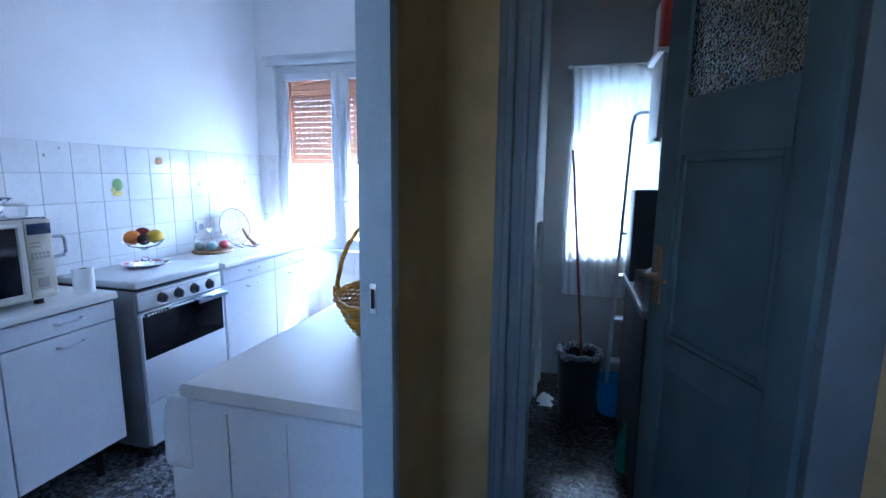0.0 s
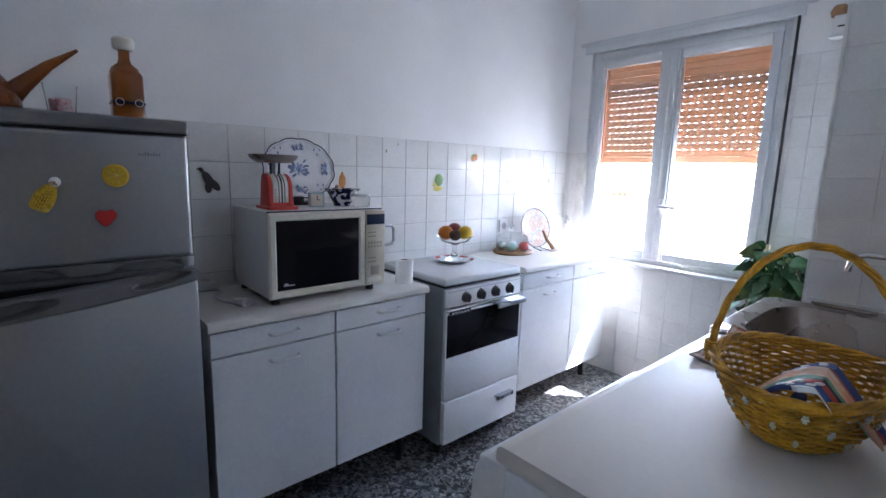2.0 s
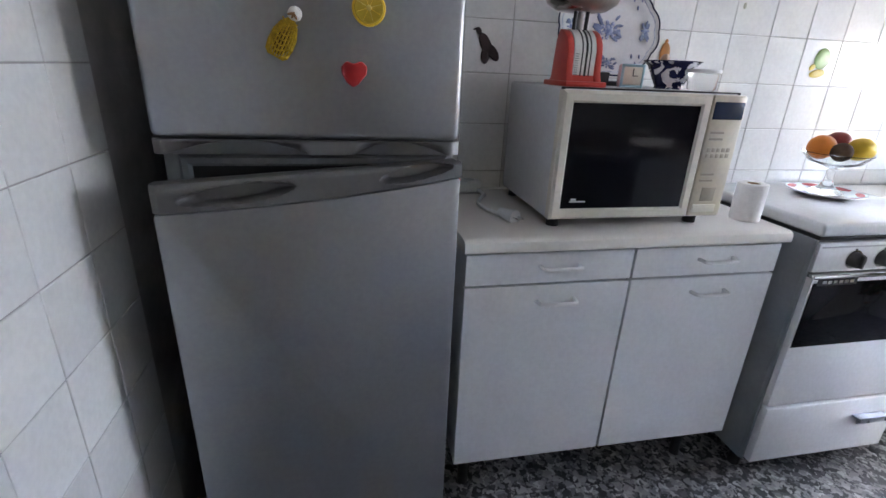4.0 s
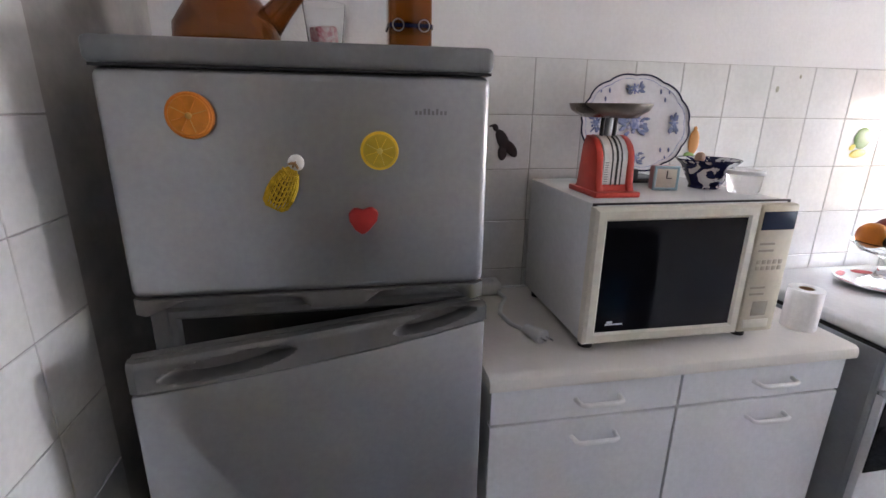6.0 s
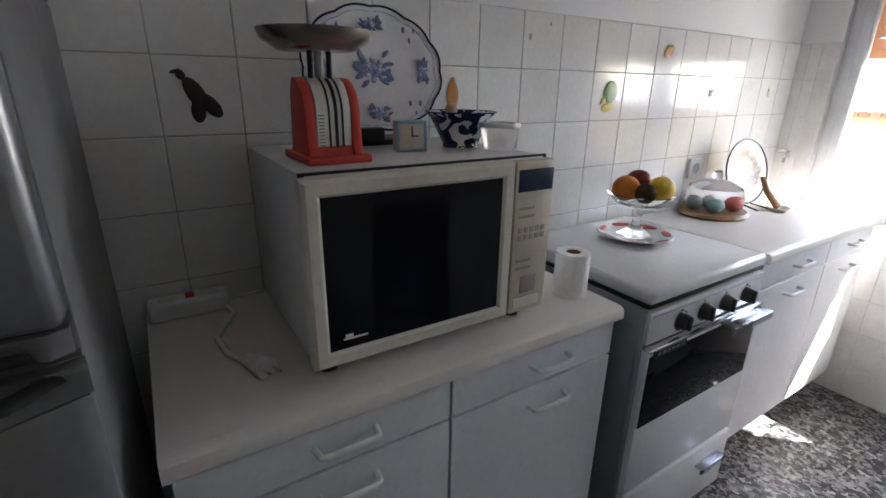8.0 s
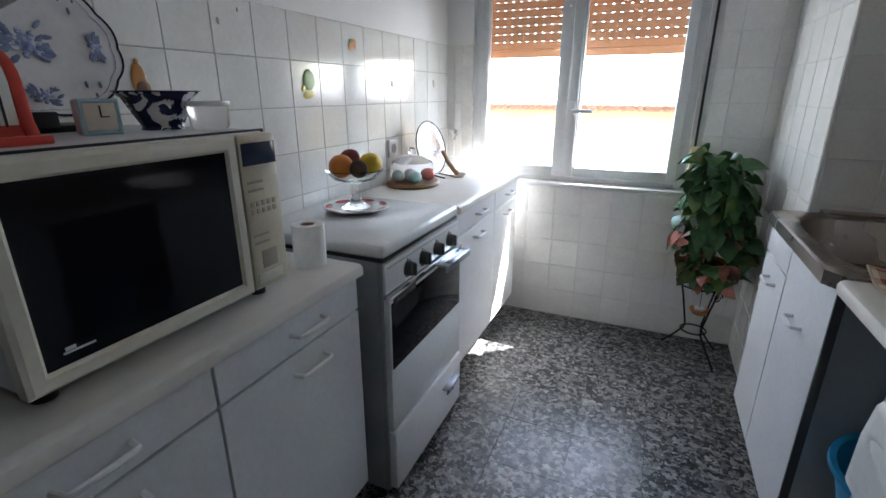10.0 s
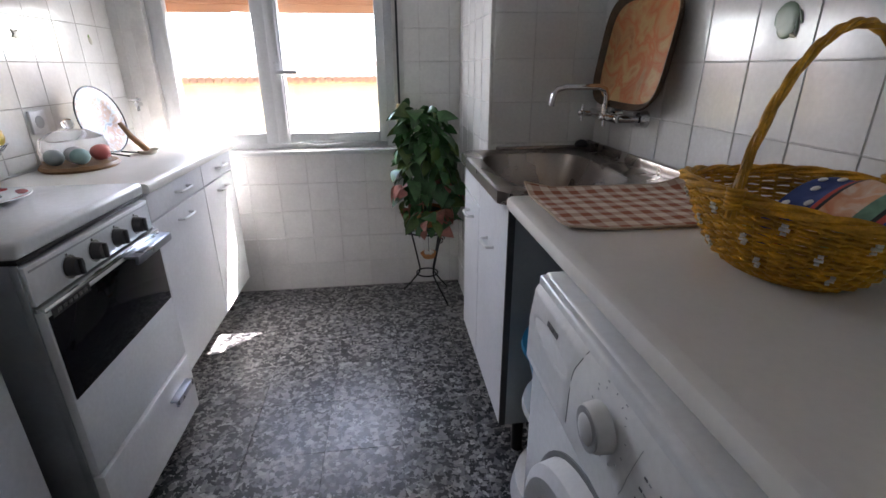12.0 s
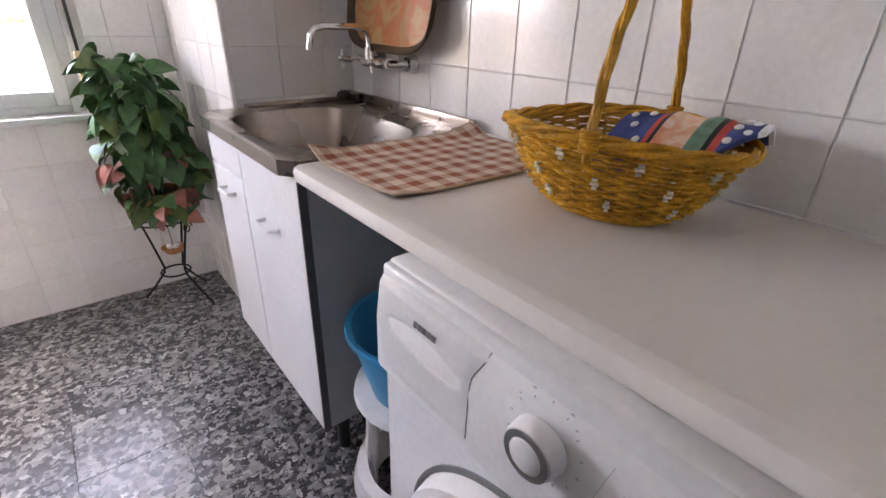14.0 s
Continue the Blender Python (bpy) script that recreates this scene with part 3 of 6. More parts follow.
p = part("pane", bx(UX0 + 0.05, YN + 0.085, UZ0 + 0.05, UX1 - 0.05, YN + 0.09, UZ1 - 0.05), GLASS, uw)
p.visible_shadow = False
cbm = bmesh.new()
cols = []
for i in range(121):
    x = 2.27 + 0.73 * i / 120
    row = []
    for j in range(13):
        z = 1.985 - 1.42 * j / 12
        row.append(cbm.verts.new((x + 0.01 * math.sin(j * 0.5), 3.136 + (0.006 + 0.007 * j / 12) * math.sin(i * 0.72 + 0.9 * math.sin(i * 0.13)), z)))
    cols.append(row)
for a, b in zip(cols, cols[1:]):
    for j in range(12):
        cbm.faces.new((a[j], a[j + 1], b[j + 1], b[j]))
curtain = thing("curtain", (2.6, 3.136, 0.56), "thin white net curtain hanging in folds over the storeroom window", "curtain")
part("cloth", cbm, CURTAIN, curtain)
for bxp in (2.25, 2.99):
    part("bracket", bx(bxp, 3.125, 1.98, bxp + 0.015, 3.157, 2.0), WHITE_PLASTIC, curtain)
part("rod", cyl((2.24, 3.136, 1.99), (3.02, 3.136, 1.99), 0.007), WHITE_PLASTIC, curtain)

# ---- outdoors ----
# ground out of view, kept pale so it reflects sunlight up at the house
ground = structure("ground", bx(-400, 3.45, -6.2, 400, 800, -6.0), PAVING, "unseen courtyard ground far below, pale to bounce light up", "ground")
# outer wall out of view, added to bounce sunlight onto the house front
structure("wall_outside", merge(bx(-10, 3.405, -6, -0.2, 3.45, 6), bx(3.3, 3.405, -6, 12, 3.45, 6), bx(-0.2, 3.405, -6, 3.3, 3.45, -0.05), bx(-0.2, 3.405, 2.95, 3.3, 3.45, 6)), PLASTER, "unseen pale outer wall added to bounce sun onto the house", "wall")
house = thing("house", (0, 10, -6), "ochre rendered building with a clay tile roof across the yard", "house")
part("wall", bx(-14, 9.2, -6, 14, 17, 0.95), FACADE, house)
# eave coloured dark brown to carry the shadow line under the roof
part("eave", bx(-14.2, 8.85, 0.90, 14.2, 9.3, 0.98, 0.01), WOOD, house)
rb = bmesh.new()
for i in range(150):
    x = -9.0 + 0.12 * i
    rb = merge(rb, tube([(x, 8.8, 0.99), (x, 13.0, 1.51)], 0.05, 8))
rb = merge(rb, moved(bx(-14.2, -2.15, -0.04, 14.2, 2.15, 0.0), pose(0, 10.95, 1.29, 7.1)))
part("roof", rb, ROOF, house, "clay tile roof")
for wx in (-4.2, -0.8, 2.6):
    w = part("window", merge(bx(wx - 0.55, 9.15, -1.9, wx - 0.45, 9.25, -0.3), bx(wx + 0.45, 9.15, -1.9, wx + 0.55, 9.25, -0.3), bx(wx - 0.55, 9.15, -0.4, wx + 0.55, 9.25, -0.3), bx(wx - 0.6, 9.1, -1.98, wx + 0.6, 9.25, -1.9)), WINDOW_PAINT, house)
    part("pane", bx(wx - 0.45, 9.19, -1.9, wx + 0.45, 9.195, -0.4), BLACK_GLASS, w)


# ---- fitted units ----
def handle_bar(y, z, x, parent, width=0.10, side=1):
    d = side * 0.026
    part("handle", tube([(x, y - width / 2, z), (x + d * 0.85, y - width / 2 + 0.004, z), (x + d, y - width / 2 + 0.014, z), (x + d, y + width / 2 - 0.014, z),
                         (x + d * 0.85, y + width / 2 - 0.004, z), (x, y + width / 2, z)], 0.0052, 8), WHITE_PLASTIC, parent, "white bow handle")


def base_unit(y0, y1, ysplit, ztop, zbot, xf, label, handles):
    u = thing("base_cabinet", (0.25, (y0 + y1) / 2, 0), label, "cabinet", "white base cabinets")
    part("body", merge(bx(0.03, y0 + 0.004, zbot, xf - 0.02, y0 + 0.022, ztop), bx(0.03, y1 - 0.022, zbot, xf - 0.02, y1 - 0.004, ztop), bx(0.03, y0 + 0.022, zbot, xf - 0.02, y1 - 0.022, zbot + 0.018),
                       bx(0.03, y0 + 0.022, ztop - 0.018, xf - 0.02, y1 - 0.022, ztop), bx(0.03, y0 + 0.022, zbot, 0.04, y1 - 0.022, ztop)), LAMINATE, u)
    # sheet added behind the fronts so their gaps look shaded
    part("lining", bx(xf - 0.0196, y0 + 0.005, zbot + 0.002, xf - 0.0184, y1 - 0.005, ztop - 0.0005), GAP_SHADE, u)
    for a, b in ((y0, ysplit), (ysplit, y1)):
        d = part("drawer_front", bx(xf - 0.018, a + 0.0028, 0.7132, xf, b - 0.0028, ztop - 0.008, 0.0012, 1), LAMINATE, u)
        handle_bar((a + b) / 2 + 0.02, 0.757, xf, d)
        d = part("door", bx(xf - 0.018, a + 0.0028, zbot, xf, b - 0.0028, 0.7070, 0.0012, 1), LAMINATE, u)
        handle_bar((a + b) / 2 + handles, 0.665, xf, d)
    for y in (y0 + 0.06, y1 - 0.06):
        for x in (0.09, xf - 0.10):
            part("leg", cyl((x, y, 0.0), (x, y, zbot), 0.016), BLACK, u)
    return u


base_unit(0.656, 1.515, 1.087, 0.80, 0.172, 0.462, "white laminate base cabinet with drawers and doors beside the fridge", 0.02)
base_unit(2.165, 3.01, 2.63, 0.803, 0.15, 0.462, "white laminate base cabinet with drawers and doors by the window", 0.0)


def slab(x0, x1, y0, y1, z0, z1, r=0.008):
    return bx(x0, y0, z0, x1, y1, z1, r, 3)


def worktop(x0, x1, y0, y1, z0, z1, front, label):
    """Laminate slab with a rounded nosing on its front and a thin seal along the wall."""
    w = thing("worktop", ((x0 + x1) / 2, (y0 + y1) / 2, z0), label, "worktop", "worktops")
    s = 1 if front == x1 else -1
    inner = front - s * 0.024
    back = x0 if s > 0 else x1
    part("slab", bx(min(inner, back), y0, z0, max(inner, back), y1, z1), WORKTOP, w)
    nose = [(inner + s * 0.0002, z0), (front - s * 0.003, z0), (front - s * 0.0007, z0 + 0.0025), (front, z0 + 0.006), (front, z1 - 0.012), (front - s * 0.003, z1 - 0.005), (front - s * 0.010, z1 - 0.0008), (inner + s * 0.0002, z1)]
    part("edge_strip", extrude(nose, y0, y1, "y"), WORKTOP, w, "rounded front edge")
    part("wall_seal", bx(back - s * 0.001 if s < 0 else back, y0 + 0.01, z1, back + s * 0.006, y1 - 0.01, z1 + 0.006, 0.002), WHITE_PLASTIC, w)


worktop(0.0065, 0.478, 0.65, 1.52, 0.80, 0.83, 0.478, "off-white laminate worktop with a rounded front edge under the microwave")
worktop(0.0065, 0.480, 2.162, 3.02, 0.803, 0.833, 0.480, "off-white laminate worktop beside the window")
worktop(1.4755, XR - 0.0065, 0.836, 1.788, 0.823, 0.855, 1.4755, "long off-white laminate worktop over the washing machine")

# sink cabinet and sink
sc = thing("sink_cabinet", (1.72, 2.12, 0), "white laminate sink cabinet with two doors on short dark legs", "cabinet")
SF = 1.485
for a in (1.800, 2.430):
    part("side_panel", bx(SF + 0.018, a, 0.14, 1.96, a + 0.018, 0.825), GREY_SIDE, sc, "grey side panel")
part("bottom_panel", bx(SF + 0.018, 1.818, 0.14, 1.96, 2.43, 0.158), LAMINATE, sc)
part("edge_strip", bx(SF, 1.797, 0.14, SF + 0.018, 1.8035, 0.825), EDGE_DARK, sc)
part("top_rail", bx(SF, 2.174, 0.722, SF + 0.018, 2.448, 0.826, 0.0015, 1), LAMINATE, sc)
for a, b, top, hy in ((1.804, 2.170, 0.826, 1.99), (2.176, 2.448, 0.716, 2.30)):
    d = part("door", bx(SF, a, 0.14, SF + 0.018, b, top, 0.0015, 1), LAMINATE, sc)
    handle_bar(hy, 0.66, SF, d, 0.085, -1)
# added dark sheet, shade for the gaps round the sink doors
part("lining", bx(SF + 0.0184, 1.8035, 0.142, SF + 0.0196, 2.446, 0.824), GAP_SHADE, sc)
for y in (1.85, 2.40):
    for x in (1.56, 1.90):
        part("leg", cyl((x, y, 0.0), (x, y, 0.14), 0.018), BLACK, sc)

sk = thing("sink", (1.72, 2.12, 0.83), "stainless steel inset sink with one rounded bowl and drainer edge", "sink")
# top sheet with a rounded hole, and the bowl below it
bmS = bmesh.new()
cx, cy, hw, hl = 1.70, 2.14, 0.185, 0.27
N = 48
def rrect(t, a, b, n=4.0):
    c, s = math.cos(t), math.sin(t)
    return (abs(c) ** (2 / n) * a * (1 if c >= 0 else -1), abs(s) ** (2 / n) * b * (1 if s >= 0 else -1))
loops = []
X0, X1, Y0, Y1 = 1.462, 1.955, 1.796, 2.447
def border(t):
    c, s = math.cos(t), math.sin(t)
    k = 1 / max(abs(c), abs(s))
    return ((X0 + X1) / 2 + c * k * (X1 - X0) / 2, (Y0 + Y1) / 2 + s * k * (Y1 - Y0) / 2)
for kind, a, b, z in (("o", 0, 0, 0.825), ("o", 0, 0, 0.858), ("o2", 0.012, 0, 0.862), ("r", hw + 0.012, hl + 0.012, 0.856), ("r", hw, hl, 0.850), ("r", hw - 0.012, hl - 0.012, 0.80), ("r", hw - 0.03, hl - 0.03, 0.725), ("r", hw - 0.07, hl - 0.07, 0.708), ("r", 0.03, 0.03, 0.700)):
    ring = []
    for i in range(N):
        t = 2 * math.pi * (i + 0.5) / N
        if kind == "r":
            x, y = rrect(t, a, b)
            ring.append(bmS.verts.new((cx + x, cy + y, z)))
        else:
            x, y = border(t)
            mx_, my_ = (X0 + X1) / 2, (Y0 + Y1) / 2
            ring.append(bmS.verts.new((mx_ + (x - mx_) * (1 - a * 2), my_ + (y - my_) * (1 - a * 2), z)))
    loops.append(ring)
for a, b in zip(loops, loops[1:]):
    for i in range(N):
        bmS.faces.new((a[i], a[(i + 1) % N], b[(i + 1) % N], b[i]))
bmS.faces.new(loops[-1])
bmesh.ops.recalc_face_normals(bmS, faces=bmS.faces)
part("bowl", bmS, STEEL, sk)
part("upstand", merge(bx(1.952, 1.796, 0.85, 1.964, 2.447, 0.892, 0.003), bx(1.60, 2.438, 0.85, 1.955, 2.448, 0.872, 0.003)), STEEL, sk)
part("drain", lathe([(0.0, 0.0), (0.035, 0.0), (0.04, 0.004), (0.028, 0.006), (0.0, 0.003)], (cx, cy, 0.700)), CHROME, sk)
part("overflow", merge(*[bx(1.84 + 0.012 * i, 2.385, 0.792, 1.846 + 0.012 * i, 2.39, 0.826) for i in range(4)]), BLACK, sk, "dark overflow slots")
part("plug", lathe([(0, 0), (0.022, 0), (0.026, 0.006), (0.02, 0.018), (0.01, 0.024), (0, 0.025)], (1.92, 2.41, 0.872)), BLACK, sk, "black rubber plug")

tap = thing("tap", (1.95, 2.14, 1.0), "chrome wall-mounted kitchen tap with two cross handles", "tap")
part("body", merge(tube([(1.90, 2.30, 1.005), (1.90, 2.22, 1.0), (1.90, 2.10, 1.0)], 0.014, 12), cyl((1.90, 2.20, 1.0), (1.90, 2.20, 1.04), 0.013)), CHROME, tap)
part("spout", tube([(1.90, 2.20, 1.03), (1.90, 2.20, 1.065), (1.892, 2.20, 1.083), (1.87, 2.20, 1.092), (1.76, 2.20, 1.092), (1.735, 2.20, 1.086), (1.722, 2.20, 1.07), (1.718, 2.20, 1.035)], 0.0095, 12), CHROME, tap)
for y in (2.29, 2.12):
    part("rosette", cyl((XR - 0.002, y - 0.03, 1.0), (XR - 0.03, y - 0.03, 1.0), 0.027, 0.02), CHROME, tap)
    part("pipe", cyl((XR - 0.03, y - 0.03, 1.0), (1.90, y - 0.015, 1.0), 0.011), CHROME, tap)
    hub = (1.855, y, 1.005)
    part("cross_handle", merge(cyl((1.90, y, 1.0), hub, 0.009), cyl((1.86, y - 0.026, 1.005), (1.86, y + 0.026, 1.005), 0.0055), cyl((1.86, y, 0.979), (1.86, y, 1.031), 0.0055), blob((1.852, y, 1.005), 0.008, 0.01, 0.01, 10)), CHROME, tap)


# ---- fridge ----
fr = thing("fridge", (0.27, 0.34, 0), "silver-grey two-door fridge-freezer with its lower door ajar", "fridge")
# silver sides, darkened to carry the shadow between fridge and end wall
part("body", bx(0.02, 0.072, 0.03, 0.478, 0.612, 1.385, 0.006), mat("fridge_side_shaded", (0.20, 0.20, 0.205), 0.5, var=0.1), fr, "silver side walls darkened for the shadow beside the fridge")
part("seam", bx(0.478, 0.076, 1.3815, 0.5305, 0.611, 1.3855), BLACK, fr)
part("top_panel", bx(0.02, 0.070, 1.385, 0.535, 0.615, 1.42, 0.010, 3), SILVER_DARK, fr, "darker grey top panel")
SEAM_U = 1.056
TRIM = mat("grey_moulded_trim", (0.175, 0.172, 0.17), 0.42, metal=0.35, var=0.06)
def lens(y, a, b):
    u = (y - a) / (b - a)
    return math.sin(math.pi * u) ** 0.8 if 0 < u < 1 else 0.0
def lip(y):
    """Wavy lower edge of the upper door."""
    return 1.030 + 0.018 * lens(y, 0.092, 0.335) ** 1.2 + 0.017 * lens(y, 0.40, 0.59) ** 1.2
ud = part("upper_door", bx(0.484, 0.075, SEAM_U, 0.533, 0.612, 1.3815, 0.015, 4), SILVER, fr)
def grip_upper(u, v):
    y = 0.075 + 0.537 * u
    z = lip(y) + (SEAM_U - 0.0005 - lip(y)) * v
    hollow = max(lens(y, 0.10, 0.33), lens(y, 0.42, 0.585))
    return (0.5325 - 0.055 * hollow * max(0.0, 1 - v * 1.25) ** 1.2 - 0.010 * max(0.0, 0.03 - u) / 0.03 - 0.010 * max(0.0, u - 0.97) / 0.03, y, z)
part("lower_trim", sheet(grip_upper, 96, 12, (-0.012, 0, 0)), TRIM, ud, "grey scooped grip")
part("gasket", bx(0.476, 0.085, 1.075, 0.486, 0.60, 1.375), BLACK, fr)
# rail and frame coloured darker, for the shade in the door gap
part("rail", bx(0.474, 0.09, 1.022, 0.487, 0.60, 1.062, 0.003), SILVER_DARK, fr)
part("liner", ring_frame(0.474, 0.486, 0.098, 0.60, 0.07, 1.0215, 0.022), SILVER_DARK, fr, "compartment frame darkened for the shade behind the doors")
# flat black sheet in place of the unlit inside of the fridge
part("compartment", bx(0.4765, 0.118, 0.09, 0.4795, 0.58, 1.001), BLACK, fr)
SWING = Matrix.Translation((0.486, 0.612, 0)) @ Matrix.Rotation(radians(9.3), 4, "Z") @ Matrix.Translation((-0.486, -0.612, 0))
TOP_L = 1.018
def seam(y):
    u = (y - 0.075) / 0.537
    return 0.948 + 0.040 * u * u
ld = part("lower_door", moved(extrude([(0.075 + 0.537 * i / 24, seam(0.075 + 0.537 * i / 24)) for i in range(25)] + [(0.612, 0.06), (0.075, 0.06)], 0.488, 0.533, "x", 0.009), SWING), SILVER, fr)
def grip_lower(u, v):
    y = 0.075 + 0.537 * u
    lo = seam(y) + 0.0004
    z = lo + (TOP_L - 0.024 * (1 - u) - lo) * v
    c1, c2 = 0.205, 0.522
    s1 = ((y - c1) / 0.093) ** 2 + ((v - 0.50 - 1.1 * (y - c1)) / 0.34) ** 2
    s2 = ((y - c2) / 0.072) ** 2 + ((v - 0.62 - 2.0 * (y - c2)) / 0.36) ** 2
    dip = max(0.0, 1 - min(s1, s2)) ** 0.6
    soft = 0.010 * max(0.0, v - 0.8) / 0.2
    return (0.532 - 0.040 * dip - soft * soft * 60 - 0.008 * max(0.0, 0.02 - u) / 0.02, y, z)
part("upper_trim", moved(sheet(grip_lower, 150, 20, (-0.014, 0, 0)), SWING), TRIM, ld, "grey trim with two finger scoops")
part("door_top", moved(extrude([(0.076, 0.94), (0.611, 0.98), (0.611, TOP_L - 0.001), (0.076, TOP_L - 0.025)], 0.488, 0.506, "x", 0.002), SWING), TRIM, ld)
part("badge", merge(*[bx(0.533, 0.497 + 0.0062 * k, 1.3255, 0.5337, 0.5005 + 0.0062 * k, 1.3255 + (0.0085 if k in (2, 3, 5) else 0.0055)) for k in range(8)]), SILVER_DARK, ud, "small grey maker's mark")
for y in (0.12, 0.56):
    part("foot", cyl((0.42, y, 0), (0.42, y, 0.03), 0.02), BLACK, fr)


# ---- magnets ----
def slice_magnet(name, y, z, r, skin, flesh, pale, label):
    t = thing(name, (0.537, y, z), label, "magnet", "fridge magnets")
    rot = Matrix.Rotation(radians(90), 4, "Y")
    part("rind", lathe([(0, 0), (r, 0), (r, 0.006), (r * 0.93, 0.008), (0, 0.008)], (0.5335, y, z), 26, (1, 1), rot), skin, t)
    part("flesh", lathe([(0, 0.008), (r * 0.86, 0.008), (r * 0.82, 0.0098), (0, 0.0098)], (0.5335, y, z), 26, (1, 1), rot), flesh, t)
    for k in range(8):
        a = 2 * math.pi * k / 8 + 0.3
        part("segment_line", tube([(0.5437, y, z), (0.5437, y + math.cos(a) * r * 0.75, z + math.sin(a) * r * 0.75)], 0.0005, 5), skin if k % 3 else pale, t)
    part("pip", blob((0.5435, y, z), 0.0022, 0.0045, 0.0045, 8), pale, t)


PITH_O = mat("orange_pith", (0.70, 0.36, 0.09), 0.5)
PITH_L = mat("lemon_pith", (0.66, 0.52, 0.14), 0.5)
FLESH_O = mat("orange_flesh", (0.74, 0.24, 0.02), 0.4, var=0.15, scale=60)
FLESH_L = mat("lemon_flesh", (0.56, 0.38, 0.03), 0.4, var=0.15, scale=60)
slice_magnet("orange_magnet", 0.192, 1.321, 0.031, SKIN_ORANGE, FLESH_O, PITH_O, "round orange slice magnet on the fridge door")
slice_magnet("lemon_magnet", 0.444, 1.274, 0.028, SKIN_LEMON, FLESH_L, PITH_L, "round yellow lemon slice magnet on the fridge door")
YARN = mat("yellow_yarn", (0.60, 0.38, 0.02), 0.8, var=0.35, scale=140)
YARN_DARK = mat("brown_yarn", (0.10, 0.05, 0.01), 0.9, var=0.3, scale=140)
dm = thing("tassel_magnet", (0.54, 0.3, 1.22), "yellow yarn tassel magnet with a white knotted top", "magnet", "fridge magnets")
TA = Matrix.Translation((0.540, 0.304, 1.220)) @ Matrix.Rotation(radians(-28), 4, "X")
part("core", moved(blob((0, 0, 0), 0.006, 0.016, 0.026, 12), TA), YARN_DARK, dm)
for k in range(13):
    a = math.pi * (k / 12 - 0.5)
    part("yarn", moved(tube([(0.003 + 0.007 * math.cos(a) * w, 0.0185 * math.sin(a) * w, z) for w, z in ((0.25, 0.034), (0.7, 0.024), (1.0, 0.008), (1.06, -0.010), (0.95, -0.024), (0.6, -0.030))], 0.0017, 6), TA), YARN, dm)
for k in range(6):
    part("yarn", moved(tube([(0.0115 - 0.0005 * abs(q), 0.0052 * q, -0.020 + 0.0085 * k + 0.0035 * abs(q)) for q in (-2.4, -1.2, 0, 1.2, 2.4)], 0.0013, 5), TA), YARN, dm)
part("knot", moved(blob((0.004, 0.001, 0.044), 0.007, 0.0115, 0.0115, 14), TA), PAPER, dm, "white cloth knot")
part("trim", merge(*[moved(moved(blob((0, 0, 0), 0.0022, 0.0022, 0.006, 8), Matrix.Rotation(q, 4, "X")), TA @ Matrix.Translation((0.0098, 0.004 * q, 0.041))) for q in (-0.9, 0.0, 0.9)]), WOOD, dm, "brown printed petals")
solo("strawberry_magnet", extrude([(0.417 + 0.022 * u, 1.17 + 0.022 * w) for u, w in ((-1, 0.55), (-0.6, 0.95), (0, 0.8), (0.6, 1.0), (1.05, 0.6), (0.95, 0.0), (0.3, -0.75), (-0.1, -1.0), (-0.6, -0.6), (-0.95, 0.0))], 0.5335, 0.546, "x", 0.004), mat("strawberry_red", (0.42, 0.02, 0.018), 0.4, var=0.15, scale=60),
     "red heart-shaped strawberry magnet on the fridge door", "magnet", "fridge magnets")

# ---- on the fridge ----
FT = 1.42
bo = thing("bottle", (0.30, 0.515, FT), "square amber glass bottle with a round pale stopper", "bottle")
part("body", merge(bx(0.262, 0.476, FT, 0.338, 0.554, FT + 0.140, 0.013, 3), lathe([(0.038, 0.136), (0.033, 0.150), (0.018, 0.163), (0.014, 0.175), (0.014, 0.196), (0.017, 0.198), (0.0, 0.198)], (0.30, 0.515, FT))), AMBER, bo)
part("stopper", lathe([(0.013, 0.197), (0.024, 0.20), (0.027, 0.207), (0.027, 0.226), (0.022, 0.233), (0, 0.235)], (0.30, 0.515, FT)), CREAM_PLASTIC, bo, "pale round stopper")
part("band", bx(0.260, 0.474, FT + 0.046, 0.340, 0.556, FT + 0.062, 0.011, 2), NAVY_GLAZE, bo, "dark decorative band")
for y in (0.492, 0.538):
    part("ring", lathe([(0.0088, 0), (0.0108, 0.0005), (0.0108, 0.0016), (0.0088, 0.0016), (0.0088, 0)], (0.3395, y, FT + 0.054), 16, (1, 1), Matrix.Rotation(radians(90), 4, "Y")), LIGHT_GREY, bo)
po = thing("wine_jug", (0.30, 0.20, FT), "amber glass wine jug with a long pouring spout", "jug")
part("body", lathe([(0, 0), (0.075, 0.0), (0.088, 0.02), (0.086, 0.045), (0.06, 0.085), (0.03, 0.12), (0.022, 0.17), (0.028, 0.22), (0.0, 0.22)], (0.30, 0.20, FT)), AMBER, po)
part("spout", tube([(0.30, 0.25, FT + 0.03), (0.30, 0.29, FT + 0.075), (0.30, 0.345, FT + 0.13), (0.30, 0.41, FT + 0.18)], 0.030, 14, r_end=0.004), AMBER, po)
gl = thing("drinking_glass", (0.31, 0.365, FT), "clear drinking glass holding a pink and white packet", "glass")
part("tumbler", lathe([(0, 0.004), (0.026, 0.004), (0.036, 0.085), (0.0375, 0.085), (0.0285, 0), (0, 0)], (0.31, 0.365, FT)), GLASSWARE, gl)
